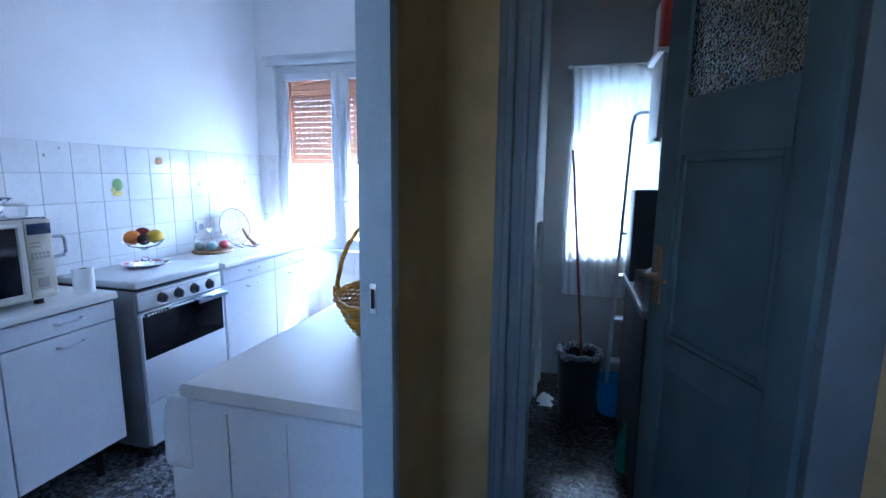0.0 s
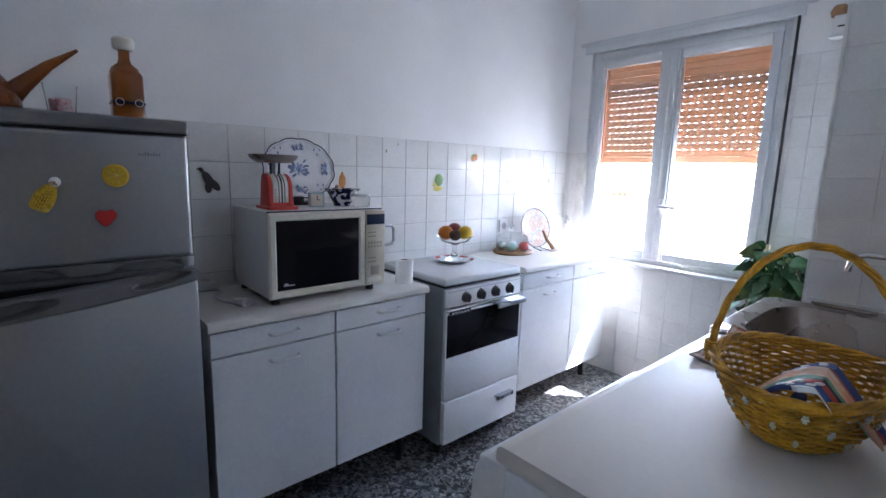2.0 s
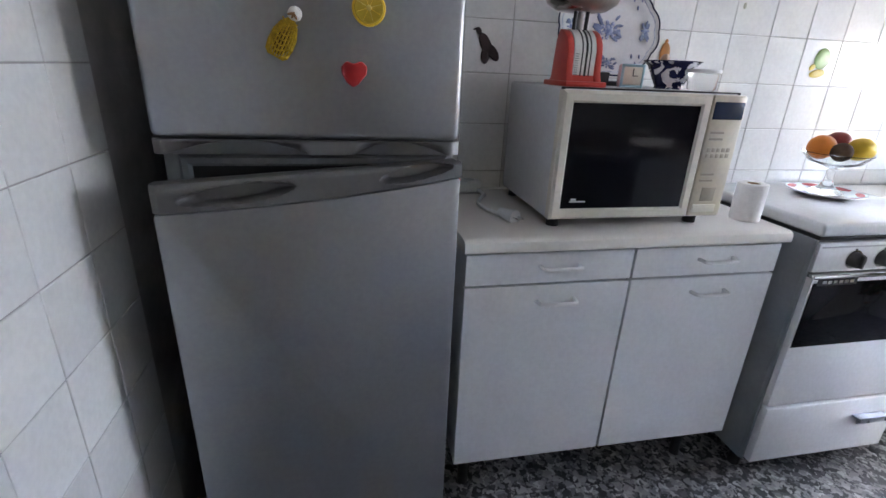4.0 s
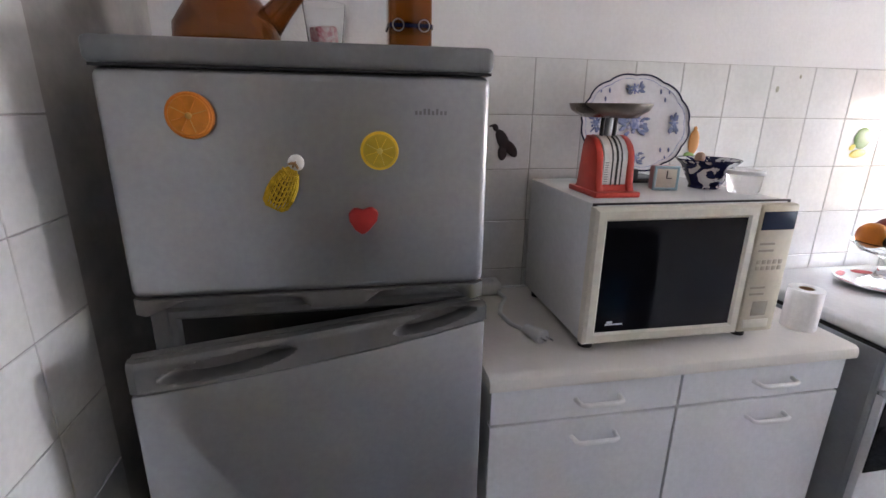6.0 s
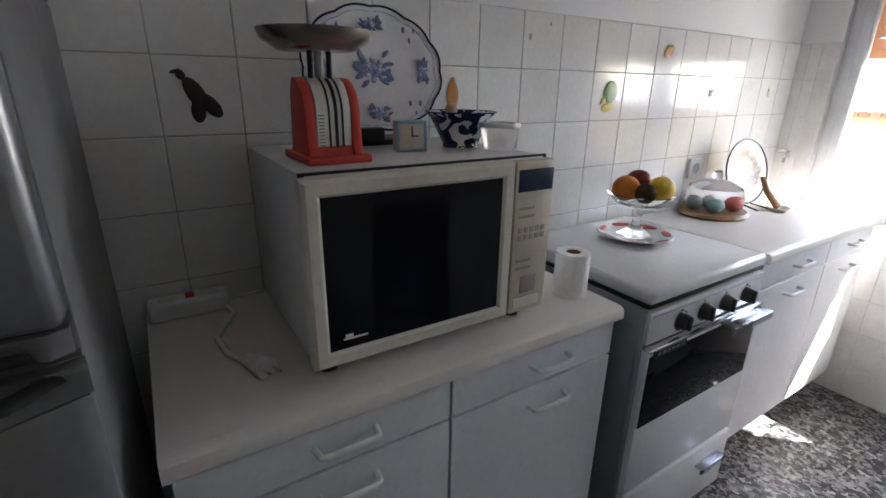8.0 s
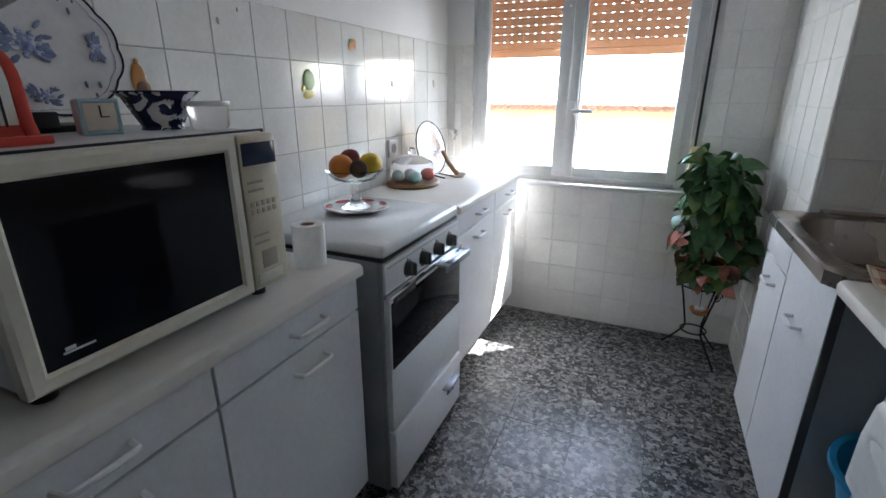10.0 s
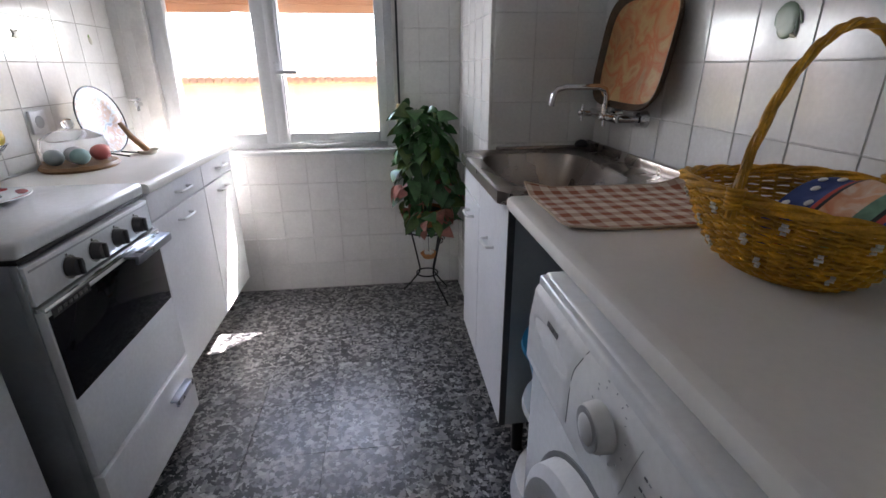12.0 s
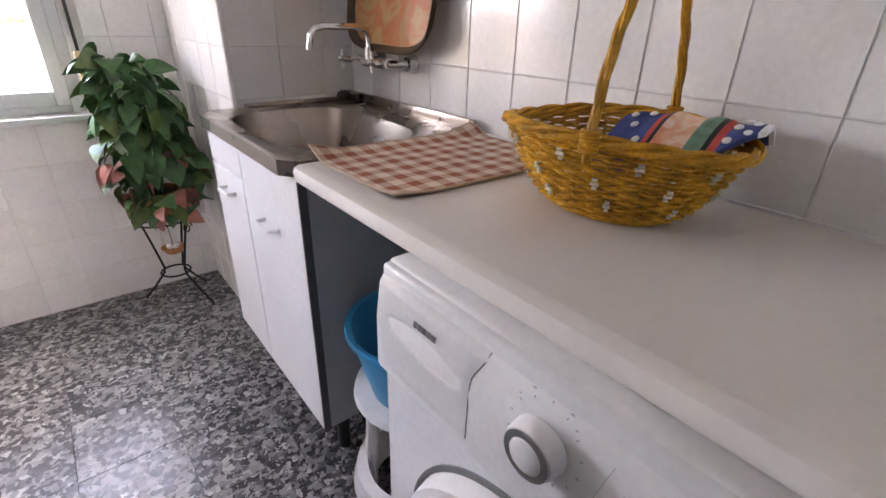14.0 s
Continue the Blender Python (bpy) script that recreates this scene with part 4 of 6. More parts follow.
part("packet", moved(bx(-0.018, -0.02, 0.006, 0.018, 0.02, 0.05, 0.006), pose(0.31, 0.365, FT, 8, 6, 30)), patches("pink_packet", [(0.55, 0.12, 0.16), (0.7, 0.4, 0.42), (0.8, 0.78, 0.76)], 60), gl)

# ---- microwave ----
BUTTON_TAN = mat("tan_button", (0.44, 0.39, 0.31), 0.5)
PRINT_TAN = mat("tan_print", (0.36, 0.32, 0.26), 0.5)
PANEL_CREAM = mat("yellowed_plastic", (0.62, 0.56, 0.44), 0.42, var=0.15, scale=14)
mw = thing("microwave", (0.24, 1.1, 0.83), "old cream microwave oven with a black window and a control panel", "microwave")
part("body", bx(0.045, 0.872, 0.852, 0.402, 1.322, 1.157, 0.006), WHITE_METAL, mw)
door = part("door", ring_frame(0.400, 0.426, 0.864, 1.236, 0.860, 1.153, 0.027), CREAM_PLASTIC, mw)
part("seam", bx(0.395, 0.869, 0.855, 0.4005, 1.3255, 1.1585), BLACK, mw, "dark joint behind the front")
part("window", bx(0.404, 0.889, 0.885, 0.421, 1.211, 1.128), BLACK_GLASS, door, "black glass window")
part("logo", merge(bx(0.4212, 0.912, 0.901, 0.4218, 0.952, 0.904), bx(0.4212, 0.915, 0.905, 0.4218, 0.928, 0.910)), PORCELAIN, door)
cp = part("control_panel", bx(0.400, 1.2375, 0.860, 0.424, 1.329, 1.153, 0.006), PANEL_CREAM, mw)
part("display", bx(0.4235, 1.243, 1.098, 0.4255, 1.324, 1.138, 0.001), mat("display_blue", (0.01, 0.025, 0.07), 0.2), cp, "dark blue display")
for r in range(2):
    for c in range(5):
        part("button", bx(0.4235, 1.249 + 0.0135 * c, 1.008 + 0.014 * r, 0.4252, 1.259 + 0.0135 * c, 1.018 + 0.014 * r, 0.001), BUTTON_TAN, cp)
for z in (1.065, 1.05, 0.965, 0.95):
    part("mark", bx(0.4235, 1.248, z, 0.4246, 1.285, z + 0.005), PRINT_TAN, cp)
part("dial_mark", bx(0.4235, 1.262, 0.90, 0.4248, 1.30, 0.935, 0.001), PRINT_TAN, cp)
part("open_button", bx(0.4235, 1.245, 0.872, 0.4275, 1.31, 0.892, 0.002), CREAM_PLASTIC, cp)
for y in (0.90, 1.29):
    for x in (0.08, 0.37):
        part("foot", cyl((x, y, 0.83), (x, y, 0.853), 0.016), BLACK, mw)

# ---- on the microwave ----
MT = 1.157
ks = thing("kitchen_scale", (0.28, 0.95, MT), "red kitchen scale with a striped dial and a steel pan", "scale")
arch = [(0.215, MT)] + [(0.235 + 0.012 * i / 3, MT + 0.02 + 0.085 * i / 3) for i in range(4)] + [(0.26 + 0.058 * math.sin(a), MT + 0.075 + 0.052 * math.cos(a)) for a in [0.0, 0.3, 0.6, 0.9, 1.2, 1.5]] + [(0.322, MT + 0.03), (0.335, MT)]
part("housing", extrude(arch, 0.909, 0.926, "y", 0.003), RED, ks)
part("housing", extrude(arch, 0.981, 0.998, "y", 0.003), RED, ks)
part("housing", extrude([(x - 0.006, z) for x, z in arch], 0.925, 0.983, "y"), RED, ks)
dial = [(0.258 + 0.060 * math.sin(a), MT + 0.075 + 0.0535 * math.cos(a)) for a in [0.15, 0.4, 0.65, 0.9, 1.2, 1.5]] + [(0.318, MT + 0.012)]
part("dial", extrude(dial + [(x - 0.004, z - 0.002) for x, z in dial[::-1]], 0.927, 0.981, "y"), PAPER, ks, "white striped dial")
for y, w in ((0.945, 0.003), (0.955, 0.005), (0.966, 0.003)):
    part("stripe", extrude([(x + 0.0008, z + 0.0006) for x, z in dial[1:]] + [(x - 0.001, z) for x, z in dial[:0:-1]], y, y + w, "y"), BLACK, ks)
for i in range(12):
    part("tick", bx(0.3165, 0.930, MT + 0.016 + i * 0.005, 0.3188, 0.938, MT + 0.0175 + i * 0.005), SILVER_DARK, ks)
for y in (0.936, 0.966):
    part("pillar", cyl((0.275, y, MT + 0.118), (0.278, y, MT + 0.166), 0.0045, seg=12), BLACK, ks)
part("spindle", cyl((0.272, 0.951, MT + 0.118), (0.275, 0.951, MT + 0.166), 0.008, seg=14), LIGHT_GREY, ks)
part("pan", lathe([(0, 0.0), (0.055, 0.0), (0.077, 0.014), (0.083, 0.024), (0.085, 0.024), (0.079, 0.010), (0.057, -0.004), (0, -0.004)], (0.285, 0.944, MT + 0.168), 30), STEEL, ks, "shallow steel pan")
part("base", bx(0.21, 0.902, MT, 0.342, 1.006, MT + 0.012, 0.003), RED, ks)

dp = thing("platter", (0.1, 1.13, MT + 0.03), "scalloped white platter with blue flowers standing on a dark rest", "plate")
PL = pose(0.085, 1.13, MT + 0.145, 0, 78, 0)  # disc normal towards the room, leaning back
def scallop(r, z, n=72):
    return [(r * (1 + 0.036 * abs(math.sin(6 * 2 * math.pi * i / n / 2 * 2))) * math.cos(2 * math.pi * i / n), r * (1 + 0.036 * abs(math.sin(6 * 2 * math.pi * i / n))) * math.sin(2 * math.pi * i / n), z) for i in range(n)]
pb = bmesh.new()
ringsP = [[pb.verts.new((x * 0.80, y, z)) for x, y, z in scallop(r, z)] for r, z in ((0.09, -0.006), (0.150, 0.006), (0.153, 0.009), (0.150, 0.010), (0.115, 0.002), (0.09, 0.0))]
for a, b in zip(ringsP, ringsP[1:]):
    for i in range(72):
        pb.faces.new((a[i], a[(i + 1) % 72], b[(i + 1) % 72], b[i]))
pb.faces.new(ringsP[-1])
pb.faces.new(ringsP[0][::-1])
bmesh.ops.recalc_face_normals(pb, faces=pb.faces)
part("dish", moved(pb, PL), PORCELAIN, dp)
part("rim_line", moved(tube([(x * 0.80, y, z) for x, y, z in scallop(0.151, 0.0105)], 0.0022, 6, True), PL), NAVY_GLAZE, dp, "dark blue rim")
part("inner_line", moved(tube([(x * 0.80, y, z) for x, y, z in scallop(0.139, 0.0075)], 0.0008, 5, True), PL), BLUE_GLAZE, dp)
prng = random.Random(12)
def flower(u, v, s, turn):
    """A brushed spray: a round bloom, petals about it and leaves trailing to both sides."""
    h = 0.0022 if s > 0.03 else 0.0048
    part("bloom", moved(blob((u, v, h), s * 0.34, s * 0.34, 0.0022, 10), PL), BLUE_GLAZE, dp)
    for k in range(7):
        a = 2 * math.pi * k / 7 + turn
        part("petal", moved(moved(blob((s * 0.42, 0, 0), s * 0.17, s * 0.13, 0.0018, 6), Matrix.Translation((u, v, h)) @ Matrix.Rotation(a, 4, "Z")), PL), BLUE_GLAZE, dp)
    for k in range(15):
        a = turn + (0 if k % 2 else math.pi) + prng.uniform(-0.9, 0.9)
        d = s * prng.uniform(0.5, 0.95)
        w = s * prng.uniform(0.15, 0.27)
        part("leaf", moved(moved(blob((0, 0, 0), w * 1.5, w * 0.6, 0.0016, 6), Matrix.Translation((u + d * math.cos(a), v + d * math.sin(a), h)) @ Matrix.Rotation(a + prng.uniform(-0.6, 0.6), 4, "Z")), PL), PALE_BLUE_GLAZE, dp)
PALE_BLUE_GLAZE = mat("pale_blue_glaze", (0.22, 0.27, 0.45), 0.2, var=0.3, scale=80)
flower(0.0, 0.0, 0.046, 1.57)
for u, v, a in ((0.088, 0.0, 1.57), (-0.088, 0.0, 1.57), (0.0, 0.112, 0.0), (0.0, -0.112, 0.0)):
    flower(u, v, 0.025, a)
for u, v in ((-0.075, 0.085), (-0.075, -0.085), (0.075, 0.085), (0.075, -0.085)):
    part("sprig", moved(merge(*[blob((u + 0.014 * math.cos(k * 2.1), v + 0.014 * math.sin(k * 2.1), 0.006), 0.007, 0.003, 0.0016, 6) for k in range(3)]), PL), PALE_BLUE_GLAZE, dp)
part("rest", merge(bx(0.06, 1.02, MT, 0.15, 1.04, MT + 0.022, 0.003), bx(0.06, 1.03, MT, 0.15, 1.19, MT + 0.012, 0.003), bx(0.13, 1.04, MT, 0.15, 1.12, MT + 0.035, 0.003)), BLACK, dp, "black plate rest")

ck = thing("alarm_clock", (0.275, 1.118, MT), "small square pale blue alarm clock", "clock")
CM = pose(0.245, 1.124, MT, 0, 0, -12)
part("case", moved(bx(-0.016, -0.029, 0, 0.016, 0.029, 0.056, 0.005), CM), mat("pale_pink", (0.60, 0.42, 0.42), 0.4), ck)
part("bezel", moved(ring_frame(0.013, 0.0175, -0.0295, 0.0295, -0.0002, 0.0565, 0.0075, 0.002), CM), mat("pale_blue", (0.36, 0.56, 0.64), 0.4), ck, "pale blue bezel")
part("face", moved(bx(0.0155, -0.023, 0.007, 0.0172, 0.023, 0.05, 0.001), CM), mat("clock_face", (0.74, 0.70, 0.60), 0.5), ck)
part("hour_pointer", moved(merge(bx(0.0172, -0.0012, 0.028, 0.018, 0.0012, 0.046), bx(0.0172, -0.001, 0.0275, 0.018, 0.012, 0.0295)), CM), BLACK, ck)

bw = thing("bowl", (0.25, 1.24, MT), "white bowl with a navy blue flower pattern", "bowl")
part("vessel", lathe([(0, 0.006), (0.03, 0.006), (0.046, 0.038), (0.059, 0.060), (0.0715, 0.068), (0.0725, 0.065), (0.062, 0.056), (0.051, 0.034), (0.036, 0.006), (0.038, 0.0), (0, 0.0)], (0.226, 1.252, MT), 10), BOWL_GLAZE, bw)
part("rim_line", tube([(0.226 + 0.072 * math.cos(i * 0.2618), 1.252 + 0.072 * math.sin(i * 0.2618), MT + 0.068) for i in range(24)], 0.0013, 5, True), NAVY_GLAZE, bw)
part("bulb", blob((0.226, 1.228, MT + 0.072), 0.012, 0.012, 0.014, 10), mat("bulb_skin", (0.50, 0.33, 0.24), 0.6), bw, "small pinkish bulb in the bowl")
tub = thing("plastic_tub", (0.302, 1.293, MT), "translucent round plastic tub with a lid", "container")
part("tub", lathe([(0, 0), (0.030, 0), (0.034, 0.005), (0.037, 0.042), (0, 0.042)], (0.302, 1.293, MT), 28), mat("frosty_plastic", (0.90, 0.90, 0.91), 0.12, trans=0.85, ior=1.2), tub)
part("lid", lathe([(0, 0.0425), (0.039, 0.0425), (0.040, 0.045), (0.039, 0.051), (0.030, 0.051), (0.028, 0.049), (0, 0.049)], (0.302, 1.293, MT), 28), WHITE_PLASTIC, tub)

# ---- on the first worktop ----
kr = thing("paper_roll", (0.362, 1.472, 0.83), "white kitchen paper roll standing upright", "paper roll")
part("paper", lathe([(0.017, 0), (0.0375, 0.0), (0.038, 0.003), (0.038, 0.097), (0.0375, 0.100), (0.017, 0.100), (0.017, 0)], (0.362, 1.472, 0.83), 32), PAPER, kr)
part("core", lathe([(0.0145, 0.002), (0.0168, 0.002), (0.0168, 0.0985), (0.0145, 0.0985), (0.0145, 0.002)], (0.362, 1.472, 0.83), 24), WOOD, kr, "brown cardboard core")
jg = thing("steel_jug", (0.075, 1.468, 0.83), "steel jug with a grey grip behind the microwave", "jug")
part("body", lathe([(0, 0), (0.046, 0), (0.050, 0.006), (0.046, 0.15), (0.042, 0.22), (0.045, 0.235), (0.043, 0.235), (0.040, 0.22), (0.043, 0.15), (0.046, 0.008), (0, 0.006)], (0.075, 1.462, 0.83), 28), STEEL, jg)
part("handle", tube([(0.070, 1.506, 1.036), (0.064, 1.57, 1.040), (0.060, 1.618, 1.036), (0.058, 1.630, 1.022), (0.058, 1.632, 0.965), (0.060, 1.620, 0.948), (0.064, 1.57, 0.945), (0.070, 1.508, 0.950)], 0.0075, 8), LIGHT_GREY, jg, "grey bow grip")
es = thing("extension_lead", (0.05, 0.72, 0.83), "white extension lead with a loose plug on the worktop", "extension lead")
part("socket_block", bx(0.012, 0.655, 0.83, 0.065, 0.80, 0.868, 0.008, 3), WHITE_PLASTIC, es)
for y in (0.69, 0.765):
    part("socket", cyl((0.04, y, 0.866), (0.04, y, 0.8695), 0.017), WHITE_METAL, es)
part("switch", bx(0.03, 0.722, 0.867, 0.052, 0.738, 0.873, 0.002), RED, es, "red rocker switch")
part("cable", tube([(0.06, 0.79, 0.842), (0.10, 0.80, 0.836), (0.14, 0.775, 0.835), (0.19, 0.757, 0.835), (0.25, 0.765, 0.835), (0.30, 0.79, 0.836)], 0.0058, 8), WHITE_PLASTIC, es)
part("plug", merge(cyl((0.295, 0.788, 0.842), (0.335, 0.805, 0.843), 0.012, 0.017), cyl((0.335, 0.805, 0.843), (0.347, 0.81, 0.843), 0.018)), WHITE_PLASTIC, es)
for s in (-1, 1):
    part("pin", cyl((0.345, 0.81 + s * 0.008, 0.843), (0.364, 0.818 + s * 0.008, 0.843), 0.0024), CHROME, es)

# ---- cooker ----
co = thing("cooker", (0.26, 1.85, 0), "white gas cooker with a closed lid and black oven window", "cooker")
CY0, CY1 = 1.592, 2.108
# body coloured darker than the white lid and front
part("body", bx(0.025, CY0 + 0.004, 0.06, 0.472, CY1 - 0.004, 0.806, 0.004), mat("cooker_side", (0.30, 0.315, 0.34), 0.35, var=0.12), co, "grey body behind the white front")
part("lid", bx(0.02, CY0 + 0.004, 0.814, 0.490, CY1 + 0.002, 0.850, 0.012, 4), WHITE_METAL, co)
part("hob_edge", bx(0.022, CY0 + 0.006, 0.8055, 0.486, CY1, 0.8145, 0.002), BLACK, co)
part("corner_post", bx(0.472, CY0 - 0.001, 0.07, 0.486, CY0 + 0.006, 0.805, 0.002), GREY_SIDE, co, "grey front corner strip")
HANDLE_STEEL = mat("handle_steel", (0.34, 0.36, 0.40), 0.28, metal=1.0, var=0.1)
KNOB_GREY = mat("knob_grey", (0.10, 0.10, 0.10), 0.4, metal=0.4)
pn = part("control_panel", bx(0.470, CY0 + 0.008, 0.716, 0.492, CY1 - 0.002, 0.799, 0.003), WHITE_METAL, co)
part("panel_bead", bx(0.4905, CY0 + 0.016, 0.786, 0.4935, CY1 - 0.010, 0.790, 0.001), LIGHT_GREY, pn)
for k, y in enumerate((1.722, 1.818, 1.916, 2.018)):
    kb = part("knob", merge(cyl((0.492, y, 0.752), (0.514, y, 0.752), 0.0215, 0.0195, 24, 0.003), bx(0.512, y - 0.004, 0.734, 0.522, y + 0.004, 0.770, 0.002)), KNOB_GREY, pn)
    part("knob_ring", cyl((0.4915, y, 0.752), (0.495, y, 0.752), 0.0265), CHROME, pn)
    part("mark", bx(0.4915, y - 0.003, 0.7785, 0.4932, y + 0.003, 0.7815), BLACK, pn)
od = part("oven_door", merge(bx(0.472, CY0 + 0.006, 0.285, 0.503, CY1 - 0.002, 0.492, 0.004), bx(0.472, CY0 + 0.006, 0.49, 0.503, CY0 + 0.016, 0.706, 0.003), bx(0.472, 2.092, 0.49, 0.503, CY1 - 0.002, 0.706, 0.003), bx(0.472, CY0 + 0.014, 0.688, 0.503, 2.094, 0.706, 0.003)), WHITE_METAL, co)
part("window", bx(0.474, CY0 + 0.012, 0.49, 0.5045, 2.094, 0.690, 0.002), BLACK_GLASS, od, "black glass oven window")
part("trim", bx(0.4725, CY0 + 0.006, 0.702, 0.507, CY1 - 0.002, 0.7125, 0.002), CHROME, od)
part("handle", merge(bx(0.503, 1.90, 0.694, 0.540, 2.10, 0.702, 0.003), bx(0.530, 1.90, 0.678, 0.542, 2.10, 0.701, 0.004)), HANDLE_STEEL, od, "dull steel oven handle")
part("badge", bx(0.5045, 1.615, 0.684, 0.5062, 1.745, 0.703), BLACK, od)
part("badge_mark", merge(*[bx(0.506, 1.63 + 0.018 * i, 0.689, 0.5068, 1.643 + 0.018 * i, 0.698) for i in range(6)]), CHROME, od)
dw = part("drawer", bx(0.472, CY0 + 0.006, 0.075, 0.508, CY1 - 0.002, 0.278, 0.005), WHITE_METAL, co)
part("handle", merge(bx(0.508, 1.93, 0.215, 0.532, 2.05, 0.222, 0.003), bx(0.524, 1.93, 0.200, 0.533, 2.05, 0.222, 0.003)), HANDLE_STEEL, dw, "dull steel drawer handle")
for y in (1.63, 2.07):
    for x in (0.08, 0.43):
        part("foot", cyl((x, y, 0), (x, y, 0.062), 0.018), BLACK, co)

# ---- on the cooker ----
TOP = 0.850
pl = thing("dinner_plate", (0.202, 1.914, TOP), "white plate with a red flower border under the fruit stand", "plate")
part("dish", lathe([(0, 0.004), (0.065, 0.004), (0.108, 0.016), (0.11, 0.014), (0.068, 0.0), (0, 0)], (0.202, 1.914, TOP), 36), PORCELAIN, pl)
for k in range(7):
    a = 2 * math.pi * k / 7
    part("petal", moved(blob((0, 0, 0), 0.011, 0.033, 0.0014, 10), Matrix.Translation((0.202 + 0.092 * math.cos(a), 1.914 + 0.092 * math.sin(a), TOP + 0.0125)) @ Matrix.Rotation(a, 4, "Z") @ Matrix.Rotation(radians(-15), 4, "Y")), mat("red_glaze", (0.5, 0.08, 0.09), 0.2) if k == 0 else bpy.data.materials["red_glaze"], pl)
fs = thing("fruit_stand", (0.202, 1.914, TOP + 0.005), "clear glass footed fruit bowl", "fruit bowl")
part("bowl", lathe([(0, 0.0065), (0.045, 0.0065), (0.05, 0.010), (0.02, 0.03), (0.012, 0.05), (0.012, 0.085), (0.03, 0.094), (0.070, 0.106), (0.094, 0.134), (0.091, 0.136), (0.067, 0.112), (0.03, 0.100), (0.0, 0.098)], (0.202, 1.914, TOP), 36), GLASSWARE, fs)
for nm, dx, dy, dz, r, m, lb in (("orange", -0.02, -0.050, 0.155, 0.042, SKIN_ORANGE, "ripe orange in the glass bowl"), ("apple", -0.035, 0.030, 0.165, 0.041, SKIN_APPLE, "dark red apple in the glass bowl"),
                                 ("lemon", 0.042, 0.038, 0.156, 0.040, SKIN_LEMON, "yellow lemon in the glass bowl"), ("kiwi", 0.040, -0.034, 0.148, 0.032, KIWI, "brown kiwi fruit in the glass bowl")):
    solo(nm, blob((0.202 + dx * 0.93, 1.914 + dy * 0.93, TOP + dz * 0.965), r * 0.93, r * 0.93 * (1.12 if nm == "lemon" else 1.0), r * 0.89, 22), m, lb, "fruit", "fruit in the glass bowl")

# ---- on the second worktop ----
T2 = 0.833
bd = solo("cheese_board", lathe([(0, 0), (0.108, 0), (0.115, 0.008), (0.108, 0.018), (0.0, 0.018)], (0.13, 2.47, T2), 36, (1, 1.15)), WOOD, "oval wooden cheese board", "board")
dome = thing("glass_dome", (0.13, 2.46, T2 + 0.018), "clear glass dome with a knob over the board", "glass dome")
part("bell", lathe([(0.098, 0.0), (0.099, 0.05), (0.09, 0.085), (0.05, 0.108), (0.0, 0.113)], (0.13, 2.46, T2 + 0.0185), 32), GLASSWARE, dome)
part("knob", blob((0.13, 2.46, T2 + 0.148), 0.018, 0.018, 0.018, 14), GLASS, dome)
for nm, dx, dy, m in (("pale_ball", 0.03, -0.035, mat("pale_cyan", (0.35, 0.55, 0.55), 0.4)), ("red_ball", 0.04, 0.05, mat("coral", (0.68, 0.16, 0.14), 0.4)), ("white_ball", -0.01, 0.01, PORCELAIN), ("grey_ball", -0.04, -0.045, mat("ball_grey", (0.36, 0.4, 0.4), 0.4))):
    solo("egg", blob((0.13 + dx, 2.46 + dy, T2 + 0.018 + 0.026), 0.027, 0.031, 0.026, 16), m, {"pale_ball": "pale turquoise painted egg on the board", "red_ball": "coral red painted egg on the board", "white_ball": "white egg on the board", "grey_ball": "grey painted egg on the board"}[nm], "egg", "painted eggs")
dd = thing("display_plate", (0.12, 2.70, T2), "round picture plate standing on a wire easel", "plate")
DM = pose(0.100, 2.708, T2 + 0.135, 0, 77, -7)
part("dish", moved(lathe([(0, -0.004), (0.08, -0.004), (0.125, 0.008), (0.127, 0.010), (0.122, 0.011), (0.08, 0.002), (0, 0.001)], (0, 0, 0), 40), DM), patches("plate_picture", [(0.46, 0.44, 0.42), (0.42, 0.22, 0.13), (0.50, 0.47, 0.44), (0.16, 0.17, 0.19)], 26, 0.2), dd)
part("rim_line", moved(tube([(0.125 * math.cos(i * 0.196), 0.125 * math.sin(i * 0.196), 0.011) for i in range(32)], 0.003, 6, True), DM), BLACK, dd, "dark rim")
part("easel", merge(tube([(0.20, 2.66, T2 + 0.004), (0.12, 2.685, T2 + 0.012), (0.05, 2.71, T2 + 0.14)], 0.003), tube([(0.21, 2.73, T2 + 0.004), (0.14, 2.73, T2 + 0.012), (0.05, 2.72, T2 + 0.14)], 0.003), tube([(0.05, 2.715, T2 + 0.14), (0.02, 2.72, T2 + 0.003)], 0.003)), BLACK, dd)
md = thing("pestle_dish", (0.23, 2.73, T2), "small pale dish with a wooden pestle leaning on the plate", "dish")
part("dish", lathe([(0, 0.003), (0.025, 0.003), (0.04, 0.016), (0.042, 0.016), (0.027, 0), (0, 0)], (0.235, 2.74, T2), 24), CREAM_PLASTIC, md)
part("pestle", tube([(0.235, 2.74, T2 + 0.012), (0.19, 2.725, T2 + 0.07), (0.165, 2.715, T2 + 0.125)], 0.013, 10, r_end=0.009), WOOD, md)
gv = thing("gas_valve", (0.06, YN, 1.0), "small chrome gas valve on the wall beside the window", "valve")
part("body", merge(cyl((0.06, YN - 0.008, 1.0), (0.06, YN - 0.05, 1.0), 0.010), cyl((0.06, YN - 0.04, 0.97), (0.06, YN - 0.04, 1.03), 0.008)), CHROME, gv)
part("lever", bx(0.035, YN - 0.062, 1.015, 0.085, YN - 0.048, 1.028, 0.004), CHROME, gv)
so = thing("wall_socket", (0.006, 2.506, 0.984), "white wall socket on the tiles", "socket")
